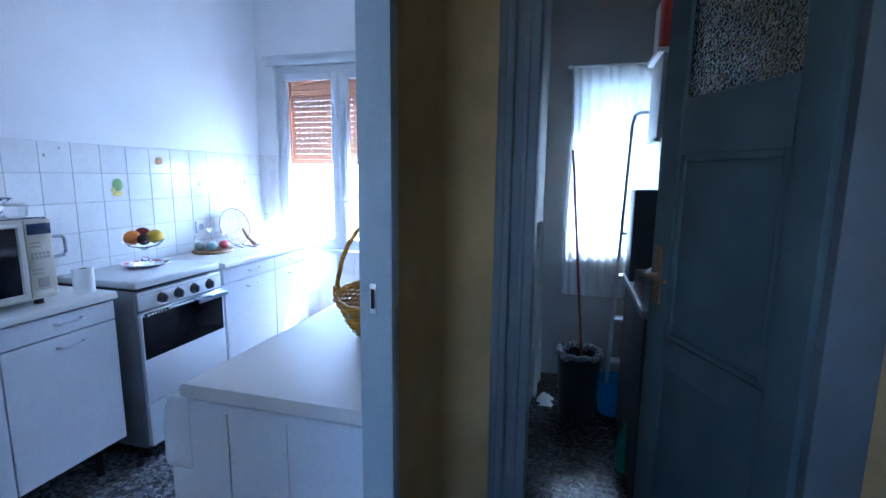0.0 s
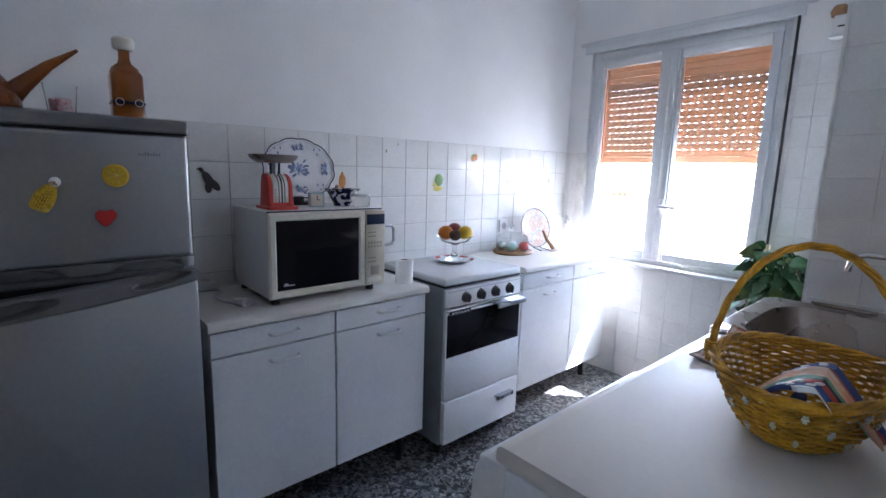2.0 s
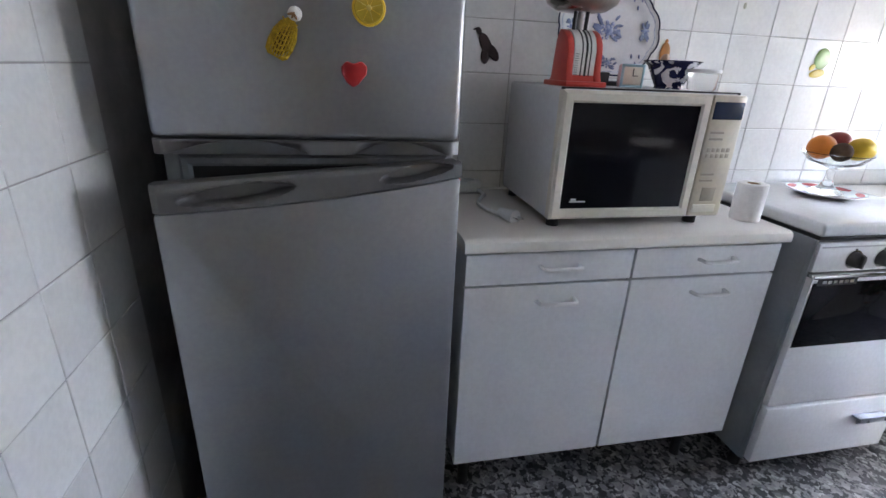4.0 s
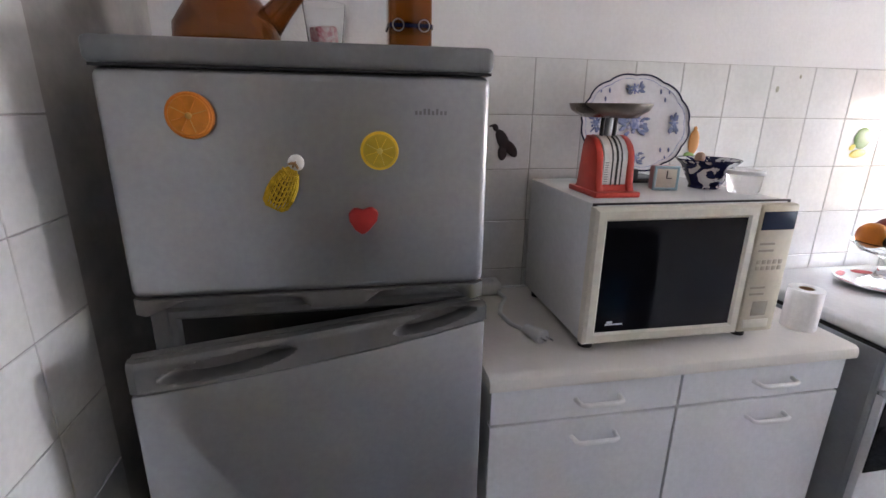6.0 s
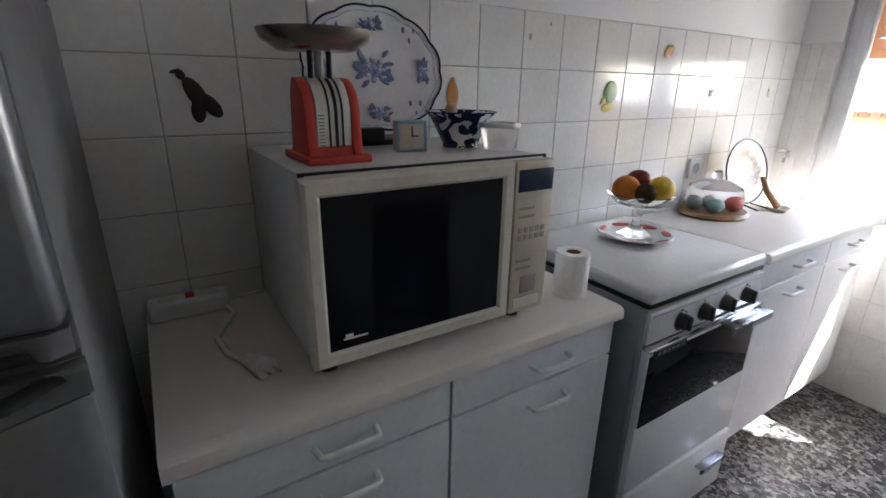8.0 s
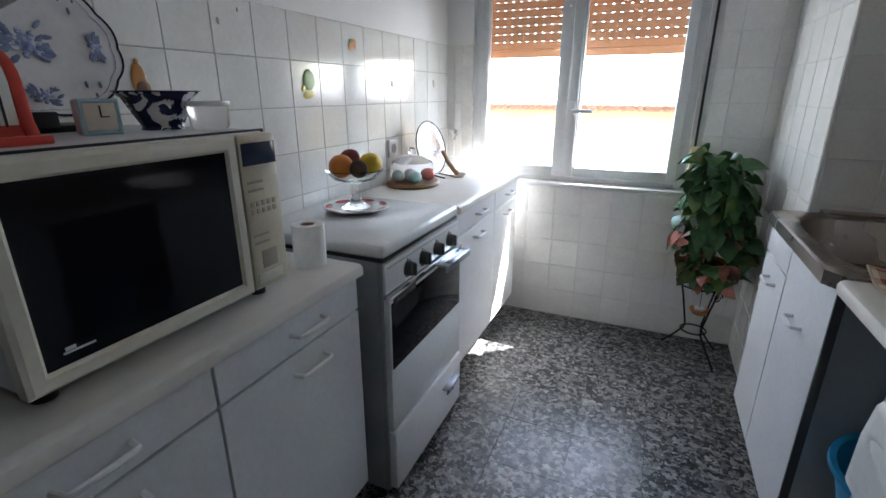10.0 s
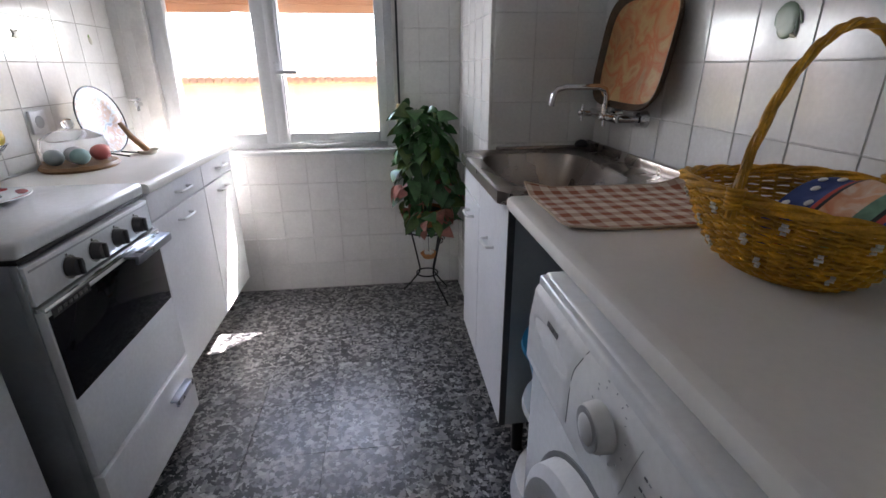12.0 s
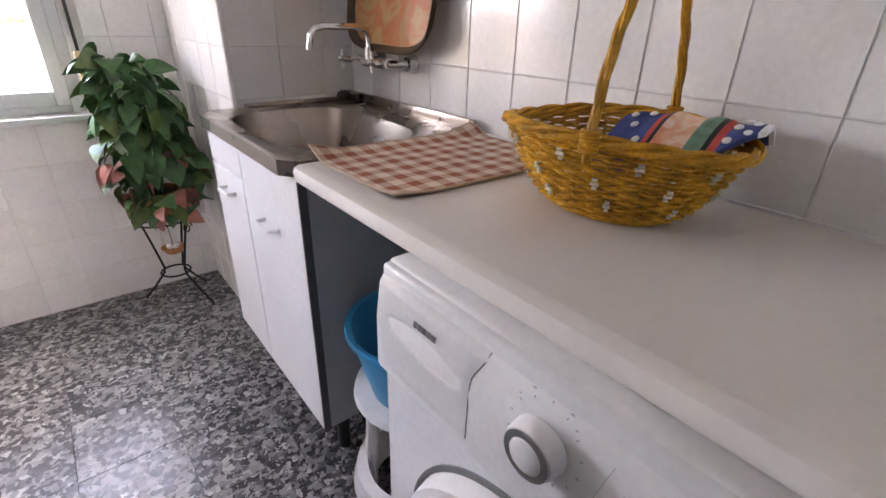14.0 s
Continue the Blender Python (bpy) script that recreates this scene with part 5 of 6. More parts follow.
part("plate", bx(0.006, 2.468, 0.946, 0.016, 2.546, 1.022, 0.003), WHITE_PLASTIC, so)
part("well", cyl((0.0155, 2.507, 0.984), (0.0172, 2.507, 0.984), 0.021), LIGHT_GREY, so)
# ---- washing machine ----
wm = thing("washing_machine", (1.69, 1.12, 0), "white front-loading washing machine under the worktop", "washing machine")
part("body", bx(1.436, 0.834, 0.012, 1.955, 1.405, 0.8190, 0.006, 3), WHITE_METAL, wm)
part("side_seam", merge(bx(1.60, 0.8315, 0.03, 1.604, 0.8345, 0.80), bx(1.75, 0.8315, 0.03, 1.754, 0.8345, 0.80)), WHITE_PLASTIC, wm)
panel_side = [(1.450, 0.8225), (1.430, 0.793), (1.423, 0.74), (1.422, 0.66), (1.426, 0.648), (1.440, 0.645), (1.50, 0.645), (1.50, 0.8225)]
pan = part("control_panel", extrude(panel_side, 0.832, 1.405, "y", 0.004), WHITE_PLASTIC, wm)
def panel_x(z):
    pts = [(0.640, 1.422), (0.66, 1.422), (0.74, 1.423), (0.793, 1.430), (0.8225, 1.450)]
    for (a, p), (b, q) in zip(pts, pts[1:]):
        if z <= b:
            return p + (q - p) * (z - a) / (b - a)
    return pts[-1][1]
def drawer_edge(z):
    """End of the drawer front: upright below, swinging back near its top."""
    k = min(1.0, max(0.0, (z - 0.755) / 0.045))
    return 1.209 - 0.018 * k * k * (3 - 2 * k)
def drawer_face(u, v):
    z = 0.668 + 0.145 * v
    y0, y1 = drawer_edge(z), 1.400
    y = y0 + (y1 - y0) * u
    g = ((y - 1.300) / 0.080) ** 2 + ((z - 0.745 - 0.05 * (y - 1.30)) / 0.017) ** 2
    rim = min(u, 1 - u, v, 1 - v) * 14
    return (panel_x(z) - 0.0018 * min(1.0, rim) + 0.0075 * max(0.0, 1 - g) ** 0.7, y, z)
gap_line = [(1.401, 0.815), (1.30, 0.816), (1.20, 0.816)] + [(drawer_edge(z), z) for z in (0.813, 0.80, 0.79, 0.78, 0.77, 0.76, 0.75, 0.72, 0.69, 0.672)]
part("drawer_gap", tube([(panel_x(z) + 0.0002, y, z) for y, z in gap_line], 0.0009, 6), SILVER_DARK, pan, "thin dark gap round the drawer")
tr = part("detergent_drawer", sheet(drawer_face, 56, 36, (0.006, 0, 0)), WHITE_PLASTIC, pan)
part("badge", merge(*[moved(bx(-0.0006, -0.004 + 0.009 * i, -0.004, 0.0006, 0.003 + 0.009 * i, 0.004), pose(1.4235, 1.275, 0.775, 0, 9, 0)) for i in range(5)]), SILVER_DARK, tr, "grey maker's mark")
KY, KZ = 1.106, 0.756
KNOB_RING = mat("knob_ring", (0.46, 0.46, 0.47), 0.3, metal=0.9)
kn = part("programme_knob", cyl((1.4245, KY, KZ), (1.402, KY, KZ - 0.002), 0.0315, 0.029, 36, 0.004), WHITE_PLASTIC, pan)
part("ring", lathe([(0.019, 0), (0.0268, 0.0005), (0.0268, 0.0035), (0.019, 0.004), (0.019, 0)], (1.4035, KY, KZ - 0.002), 36, (1, 1), Matrix.Rotation(radians(-90), 4, "Y")), KNOB_RING, kn, "dark chrome ring")
part("cap", blob((1.4005, KY, KZ - 0.002), 0.006, 0.0192, 0.0192, 18), WHITE_PLASTIC, kn)
for k in range(14):
    a = 2 * math.pi * k / 14 + 0.2
    part("tick", moved(bx(-0.0006, -0.0016, -0.0006, 0.0006, 0.0016, 0.0006), Matrix.Translation((panel_x(KZ + 0.043 * math.sin(a)) - 0.0002, KY + 0.043 * math.cos(a), KZ + 0.043 * math.sin(a))) @ Matrix.Rotation(a, 4, "X")), LIGHT_GREY, pan)
for y, z in ((1.020, 0.764), (1.0225, 0.748), (1.025, 0.732), (0.993, 0.768), (0.998, 0.754), (0.966, 0.772), (0.970, 0.760)):
    part("key", bx(panel_x(z) - 0.0008, y - 0.0030, z - 0.0013, panel_x(z) + 0.001, y + 0.0030, z + 0.0013, 0.0004), SILVER_DARK, pan)
for y, z, w in ((1.012, 0.764, 0.004), (1.0145, 0.748, 0.005), (1.017, 0.732, 0.004), (1.0195, 0.716, 0.005), (0.984, 0.762, 0.004), (0.989, 0.744, 0.006), (0.962, 0.764, 0.004), (0.966, 0.750, 0.005), (1.076, 0.792, 0.003), (1.086, 0.800, 0.004), (1.130, 0.800, 0.004), (1.142, 0.788, 0.003)):
    part("print_mark", bx(panel_x(z) - 0.0005, y - w / 2, z - 0.0008, panel_x(z) + 0.001, y + w / 2, z + 0.0008), LIGHT_GREY, pan)
part("print_line", tube([(panel_x(z) - 0.0001, y, z) for y, z in ((1.036, 0.785), (1.041, 0.765), (1.046, 0.74), (1.052, 0.715), (1.057, 0.703))], 0.0004, 5), LIGHT_GREY, pan)
part("panel_mark", tube([(panel_x(z) - 0.0001, y, z) for y, z in ((0.868, 0.742), (0.870, 0.725), (0.874, 0.708), (0.879, 0.702))], 0.0005, 5), LIGHT_GREY, pan)
part("display", bx(1.4222, 0.919, 0.742, 1.4255, 0.959, 0.751, 0.001), SILVER_DARK, pan, "narrow grey display")
part("display_mark", bx(1.4232, 0.930, 0.758, 1.4265, 0.942, 0.7598), SILVER_DARK, pan)
RY = Matrix.Rotation(radians(-90), 4, "Y")
dr = part("door", lathe([(0.158, 0.012), (0.168, 0.030), (0.195, 0.038), (0.214, 0.030), (0.222, 0.0), (0.158, 0.0), (0.158, 0.012)], (1.436, 1.101, 0.402), 56, (1, 1), RY), WHITE_PLASTIC, wm, "round white porthole door")
part("glass", lathe([(0, 0.002), (0.10, 0.003), (0.14, 0.006), (0.1585, 0.013), (0.1585, 0.006), (0, 0.0005)], (1.436, 1.101, 0.402), 48, (1, 1), RY), BLACK_GLASS, dr, "dark porthole glass")
part("seal", lathe([(0.222, 0.0), (0.231, 0.0), (0.231, 0.004), (0.222, 0.004), (0.222, 0.0)], (1.4365, 1.101, 0.402), 56, (1, 1), RY), SILVER_DARK, wm)
part("grip", moved(bx(-0.012, -0.02, -0.045, 0.004, 0.02, 0.045, 0.006), pose(1.402, 0.915, 0.402)), WHITE_PLASTIC, dr)
part("filter_flap", bx(1.4285, 0.87, 0.05, 1.4335, 1.02, 0.13, 0.002), WHITE_PLASTIC, wm)

# ---- basin on a stool in the gap ----
st = thing("stool", (1.64, 1.60, 0), "round white plastic step stool", "stool")
part("seat", lathe([(0, 0), (0.145, 0), (0.152, 0.01), (0.148, 0.026), (0, 0.026)], (1.645, 1.60, 0.34), 36), WHITE_PLASTIC, st)
for k in range(4):
    a = math.pi / 4 + k * math.pi / 2
    part("leg", tube([(1.645 + 0.11 * math.cos(a), 1.60 + 0.11 * math.sin(a), 0.342), (1.645 + 0.13 * math.cos(a), 1.60 + 0.13 * math.sin(a), 0.0)], 0.017, 10), WHITE_PLASTIC, st)
part("foot_ring", lathe([(0.12, 0.02), (0.155, 0.02), (0.168, 0.06), (0.157, 0.115), (0.13, 0.12), (0.12, 0.02)], (1.645, 1.60, 0), 36), WHITE_PLASTIC, st)
bs = thing("basin", (1.64, 1.60, 0.366), "blue plastic washing-up basin on the white stool", "basin")
part("tub", lathe([(0, 0.004), (0.105, 0.004), (0.148, 0.165), (0.160, 0.168), (0.162, 0.158), (0.152, 0.158), (0.111, 0), (0, 0)], (1.645, 1.60, 0.366), 40), BLUE_PLASTIC, bs)
part("sponge", bx(1.60, 1.57, 0.372, 1.68, 1.63, 0.43, 0.01), TERRACOTTA, bs)

# ---- tray behind the tap ----
ty = thing("serving_tray", (1.95, 2.15, 1.03), "painted tin tray with dark rim leaning behind the tap", "tray")
TM = Matrix.Translation((1.948, 2.146, 1.194)) @ Matrix.Rotation(radians(8.3), 4, "Y") @ Matrix.Rotation(radians(1), 4, "X")
def tray_ring(a, b, x, n=56):
    return [(x, *rrect(2 * math.pi * i / n, a, b, 4.2)) for i in range(n)]
def loft(rings, cap0=True, cap1=True):
    bm = bmesh.new()
    vs = [[bm.verts.new(p) for p in r] for r in rings]
    n = len(vs[0])
    for a, b in zip(vs, vs[1:]):
        for i in range(n):
            bm.faces.new((a[i], a[(i + 1) % n], b[(i + 1) % n], b[i]))
    if cap0:
        bm.faces.new(vs[0][::-1])
    if cap1:
        bm.faces.new(vs[-1])
    bmesh.ops.recalc_face_normals(bm, faces=bm.faces)
    return bm
part("panel", moved(loft([tray_ring(0.195, 0.151, 0.004), tray_ring(0.195, 0.151, -0.001)]), TM), patches("tray_picture", [(0.40, 0.15, 0.05), (0.52, 0.30, 0.12), (0.56, 0.17, 0.05), (0.56, 0.36, 0.15), (0.50, 0.20, 0.07)], 9, 0.4, 0.9), ty, "faded orange and ochre picture")
part("rim", moved(loft([tray_ring(0.193, 0.149, 0.003), tray_ring(0.193, 0.149, -0.002), tray_ring(0.206, 0.162, -0.016), tray_ring(0.212, 0.168, -0.018), tray_ring(0.214, 0.170, -0.012), tray_ring(0.198, 0.154, 0.006)], False, False), TM), mat("tray_rim", (0.10, 0.06, 0.03), 0.45, var=0.4, scale=30), ty, "dark worn rim")

# ---- check mat ----
mb = bmesh.new()
grid = []
for i in range(31):
    row = []
    for j in range(25):
        u, v = i / 30, j / 24
        x, y = 1.528 + 0.43 * u, 1.822 - 0.314 * v - 0.014 * u
        lift = 0.006 * min(1.0, max(0.0, 1.25 - v * 8)) + 0.016 * max(0, 1 - (u + v) * 6) + 0.022 * max(0, 1 - ((1 - u) + v) * 5) + 0.007 * max(0, 1 - (u + 1 - v) * 6)
        row.append((x, y, 0.8605 + lift + 0.0012 * math.sin(u * 17) * math.sin(v * 13)))
    grid.append(row)
vv = [[mb.verts.new(p) for p in r] for r in grid]
for i in range(30):
    for j in range(24):
        mb.faces.new((vv[i][j], vv[i + 1][j], vv[i + 1][j + 1], vv[i][j + 1]))
ext = bmesh.ops.extrude_face_region(mb, geom=list(mb.faces))
for v in ext["geom"]:
    if isinstance(v, bmesh.types.BMVert):
        v.co.z -= 0.003
bmesh.ops.recalc_face_normals(mb, faces=mb.faces)
table_mat = thing("place_mat", (1.73, 1.66, 0.856), "red-brown and cream check place mat with a curled corner", "mat")
part("cloth", mb, checks("gingham", (0.33, 0.105, 0.05), (0.70, 0.59, 0.48), 0.0225), table_mat)
edge = [grid[i][0] for i in range(31)] + [grid[30][j] for j in range(25)] + [grid[i][24] for i in range(30, -1, -1)] + [grid[0][j] for j in range(24, -1, -1)]
part("binding", tube([(x, y, z - 0.001) for x, y, z in edge], 0.0028, 6), mat("mat_binding", (0.50, 0.38, 0.28), 0.9), table_mat)

# ---- wicker basket ----
BC = Vector((1.79, 1.306, 0.856))
bk = thing("wicker_basket", tuple(BC), "yellow woven wicker basket with tall twisted handle and white spots", "basket")
SPOT = mat("spot_paint", (0.62, 0.60, 0.54), 0.6, var=0.3, scale=60)
ROWS_B = 19
def bask(h, t, off=0.0):
    k = h ** 0.62
    a, b = 0.072 + 0.060 * k + off, 0.098 + 0.082 * k + off
    return Vector((BC.x + a * math.cos(t), BC.y + b * math.sin(t), BC.z + 0.006 + 0.108 * h + 0.012 * h * (abs(math.sin(t)) ** 3) * -1.0 + 0.010 * h))
weave = bmesh.new()
STAKES = 40
for r in range(ROWS_B):
    h = r / (ROWS_B - 1)
    pts = []
    for i in range(STAKES * 3):
        t = 2 * math.pi * i / (STAKES * 3)
        s = math.cos(i / 3 * math.pi + (math.pi if r % 2 else 0))
        p = bask(h, t, 0.0038 * s)
        p.z += 0.0006 * math.sin(i * 1.7 + r)
        pts.append(p)
    weave = merge(weave, tube(pts, 0.0033, 5, True))
part("weave", weave, WICKER, bk)
for i in range(STAKES):
    t = 2 * math.pi * (i + 0.5) / STAKES
    piece_bm = tube([bask(k / 6, t, 0.0) for k in range(7)], 0.0028, 5)
    part("stake", piece_bm, WICKER, bk)
for s in range(3):
    part("rim_strand", tube([bask(1.03, 2 * math.pi * i / 96, 0.003 + 0.0055 * math.cos(i * 0.42 + s * 2.1)) + Vector((0, 0, 0.0055 * math.sin(i * 0.42 + s * 2.1))) for i in range(96)], 0.0048, 6, True), WICKER, bk)
part("bottom", loft([[bask(0, 2 * math.pi * i / 40) + Vector((0, 0, dz)) for i in range(40)] for dz in (-0.006, 0.002)]), WICKER, bk)
def arc(u):
    a = math.pi * u
    return Vector((BC.x - 0.140 * math.cos(a) * (1 - 0.10 * math.sin(a)), BC.y - 0.030 - 0.018 * math.cos(a), BC.z + 0.10 + 0.245 * math.sin(a) ** 0.85))
for s in range(3):
    pts = []
    for i in range(91):
        u = i / 90
        c = arc(u)
        a = i * 0.3 + s * 2.094
        radial = Vector((-math.cos(math.pi * u), 0, math.sin(math.pi * u)))
        pts.append(c + 0.0036 * (math.cos(a) * radial + math.sin(a) * Vector((0, 1, 0))))
    part("handle_strand", tube(pts, 0.0040, 6), WICKER, bk)
for u in (0.02, 0.98):
    c = arc(u)
    for k in range(5):
        part("binding", tube([c + Vector((0.010 * math.cos(a), 0.011 * math.sin(a), -0.008 + 0.006 * k)) for a in [q * math.pi / 6 for q in range(12)]], 0.0032, 5, True), WICKER, bk)
for r, n, ph in ((0.80, 10, 0.0), (0.52, 10, 0.31), (0.25, 9, 0.1)):
    for i in range(n):
        t = 2 * math.pi * i / n + ph
        strands = [tube([bask(r + d, t + e * k, 0.0062) for e in (-0.036, -0.012, 0.012, 0.036)], 0.0027, 6) for d, k in ((-0.052, 0.55), (0.0, 1.0), (0.052, 0.6))]
        part("painted_spot", merge(*strands), SPOT, bk, "white painted spot")

cl = thing("napkin", (1.80, 1.22, 0.95), "folded blue and orange fruit napkin tucked in the basket", "napkin")
CB = mat("napkin_blue", (0.05, 0.08, 0.24), 0.9, var=0.2, scale=50)
CO = patches("napkin_orange", [(0.62, 0.24, 0.12), (0.68, 0.38, 0.24), (0.74, 0.62, 0.50)], 30, 0.9)
CG = mat("napkin_green", (0.18, 0.34, 0.24), 0.9, var=0.3, scale=60)
CR = mat("napkin_red", (0.50, 0.07, 0.05), 0.9)
def fold(y0, y1):
    """Slice of the folded cloth: it stands in the basket and leans back, its fold on top."""
    def side(u, v):
        y = y0 + (y1 - y0) * u
        droop = 0.011 * max(0.0, (y - 1.24) / 0.07)
        v = v + (1 - v) * min(0.75, max(0.0, (1.205 - y) / 0.12))
        v = v * (1 + 0.42 * min(1.0, max(0.0, (y - 1.172) / 0.035)))
        a = v * 1.15
        x = 1.722 + 0.135 * v + 0.003 * math.sin(y * 70)
        z = 0.915 + 0.090 * math.sin(min(a, 1.0) * math.pi / 2) - 0.16 * max(0.0, v - 0.86) - droop + 0.002 * math.sin(y * 110 + 4 * v)
        return (x, y, z)
    return sheet(side, 6, 20, (0.004, 0, -0.007))
for y0, y1, m in ((1.312, 1.256, CB), (1.256, 1.248, CR), (1.248, 1.242, BLACK), (1.242, 1.198, CO), (1.198, 1.178, CG), (1.178, 1.171, BLACK), (1.171, 1.160, CR), (1.160, 1.128, CB), (1.128, 1.122, PAPER)):
    part("stripe", fold(y0, y1), m, cl)
for y, v in ((1.300, 0.35), (1.284, 0.55), (1.266, 0.38), (1.298, 0.72), (1.272, 0.75), (1.154, 0.50), (1.138, 0.62), (1.153, 0.68), (1.137, 0.80), (1.150, 0.86)):
    x, z = 1.722 + 0.135 * v, 0.915 + 0.090 * math.sin(min(v * 1.15, 1.0) * math.pi / 2) - 0.011 * max(0.0, (y - 1.24) / 0.07)
    part("dot", moved(blob((0, 0, 0), 0.007, 0.0055, 0.002, 10), pose(x, y, z + 0.002, 0, -48 + 45 * v, 0)), PAPER, cl)
part("hidden_fold", bx(1.785, 1.225, 0.860, 1.805, 1.30, 0.932, 0.004), CB, cl)

# ---- plant on an iron stand ----
PC = Vector((1.375, 2.955, 0))
ps = thing("plant_stand", tuple(PC), "small black wrought-iron plant stand with scrolls", "plant stand")
for a in (math.radians(142), math.radians(-52), math.radians(40)):
    c, s = math.cos(a), math.sin(a)
    q = lambda r, z: (PC.x + r * c, PC.y + r * s, z)
    part("leg", tube([q(0.150, 0.004), q(0.152, 0.012), q(0.10, 0.07), q(0.05, 0.135), q(0.045, 0.16), q(0.075, 0.28), q(0.105, 0.385)], 0.0045, 7), IRON, ps)
    part("scroll", tube([(PC.x + 0.105 * c + 0.025 * (1 - k / 22) * math.cos(k * 0.55) * -s, PC.y + 0.105 * s + 0.025 * (1 - k / 22) * math.cos(k * 0.55) * c, 0.352 + 0.025 * (1 - k / 22) * math.sin(k * 0.55)) for k in range(20)], 0.003, 6), IRON, ps)
part("ring", tube([(PC.x + 0.055 * math.cos(k * 0.2618), PC.y + 0.055 * math.sin(k * 0.2618), 0.145) for k in range(24)], 0.004, 6, True), IRON, ps)
part("top_ring", tube([(PC.x + 0.105 * math.cos(k * 0.2618), PC.y + 0.105 * math.sin(k * 0.2618), 0.385) for k in range(24)], 0.004, 6, True), IRON, ps)
part("support", merge(*[cyl((PC.x - 0.105 * math.cos(a), PC.y - 0.105 * math.sin(a), 0.384), (PC.x + 0.105 * math.cos(a), PC.y + 0.105 * math.sin(a), 0.384), 0.003, seg=8) for a in (0.3, 1.9)]), IRON, ps)
ob_ = thing("hanging_ornament", (1.385, 2.95, 0.22), "small orange and white pottery ornament hung in the stand", "ornament")
part("saucer", lathe([(0, 0.0), (0.03, 0.0), (0.045, 0.022), (0.043, 0.024), (0.028, 0.006), (0, 0.006)], (1.385, 2.945, 0.235), 24), TERRACOTTA, ob_)
for k in range(5):
    a = k * 1.257
    part("petal", blob((1.385 + 0.016 * math.cos(a), 2.945 + 0.016 * math.sin(a), 0.262), 0.012, 0.012, 0.008, 8), PAPER, ob_)
part("cord", tube([(1.385, 2.945, 0.265), (1.383, 2.95, 0.33), (1.38, 2.952, 0.384)], 0.0015, 5), IRON, ob_)
plant = thing("potted_plant", (1.375, 2.955, 0.388), "leafy green house plant with pinkish lower leaves on the iron stand", "plant")
part("pot", lathe([(0, 0), (0.062, 0), (0.082, 0.105), (0.086, 0.11), (0.078, 0.11), (0.058, 0.006), (0, 0.006)], tuple(PC + Vector((0, 0, 0.389))), 24), TERRACOTTA, plant)
part("soil", lathe([(0, 0), (0.076, 0)], tuple(PC + Vector((0, 0, 0.485))), 24), BLACK, plant)
def leaf_mesh(name, material, w):
    bm = bmesh.new()
    L = [(0, 0.0), (0.08, 0.55), (0.22, 0.95), (0.4, 1.0), (0.6, 0.8), (0.8, 0.45), (1.0, 0.0)]
    mid, lo, hi = [], [], []
    for u, k in L:
        z = 0.10 * math.sin(u * 2.6) - 0.22 * u * u
        mid.append(bm.verts.new((u, 0, z)))
        lo.append(bm.verts.new((u - 0.04 * k, -w * k, z + 0.07 * k)))
        hi.append(bm.verts.new((u - 0.04 * k, w * k, z + 0.07 * k)))
    for i in range(len(L) - 1):
        bm.faces.new((mid[i], mid[i + 1], lo[i + 1], lo[i]))
        bm.faces.new((mid[i], hi[i], hi[i + 1], mid[i + 1]))
    bmesh.ops.remove_doubles(bm, verts=bm.verts, dist=1e-5)
    bmesh.ops.recalc_face_normals(bm, faces=bm.faces)
    me = bpy.data.meshes.new(name)
    bm.to_mesh(me)
    bm.free()
    me.materials.append(material)
    me.shade_smooth()
    return me
LEAF_Y = mat("young_leaf", (0.13, 0.22, 0.05), 0.35, var=0.4, scale=25, per_object=0.3)
LM = [leaf_mesh("leaf", LEAF, 0.36), leaf_mesh("leaf", LEAF, 0.30), leaf_mesh("leaf", LEAF, 0.42), leaf_mesh("leaf", LEAF, 0.38), leaf_mesh("leaf", LEAF_Y, 0.36)]
PM = leaf_mesh("leaf", PINK_LEAF, 0.34)
rng = random.Random(5)
for k in range(280):
    h = rng.random()
    z = 0.43 + 0.56 * h
    width = 0.132 * math.sin(min(1.0, 0.28 + 0.95 * (1 - h)) * math.pi * 0.62) + 0.02
    a = rng.uniform(0, 2 * math.pi)
    rad = width * (0.35 + 0.65 * math.sqrt(rng.random()))
    lean = Vector((-0.038 * h + 0.02, -0.03 + 0.02 * h, 0))
    p = PC + lean + Vector((0.88 * rad * math.cos(a), 0.80 * rad * math.sin(a), z))
    p.x, p.y = min(p.x, 1.56), min(p.y, 3.10)
    s = rng.uniform(0.045, 0.118)
    rot = Euler((rng.uniform(-1.0, 1.0), rng.uniform(-0.1, 1.45), a + rng.uniform(-1.2, 1.2))).to_matrix().to_4x4()
    pink = z < 0.66 and rng.random() < 0.42 and math.sin(a) < 0.5
    piece("leaf", PM if pink else rng.choice(LM), p, plant, rot @ Matrix.Diagonal((s, s, s, 1)))
for k in range(9):
    a = k * 0.7
    part("stem", tube([tuple(PC + Vector((0.02 * math.cos(a), 0.02 * math.sin(a), 0.48))), tuple(PC + Vector((0.05 * math.cos(a), 0.04 * math.sin(a), 0.64))), tuple(PC + Vector((0.08 * math.cos(a) - 0.03, 0.06 * math.sin(a) - 0.02, 0.80 + 0.02 * k)))], 0.004, 6), LEAF, plant)

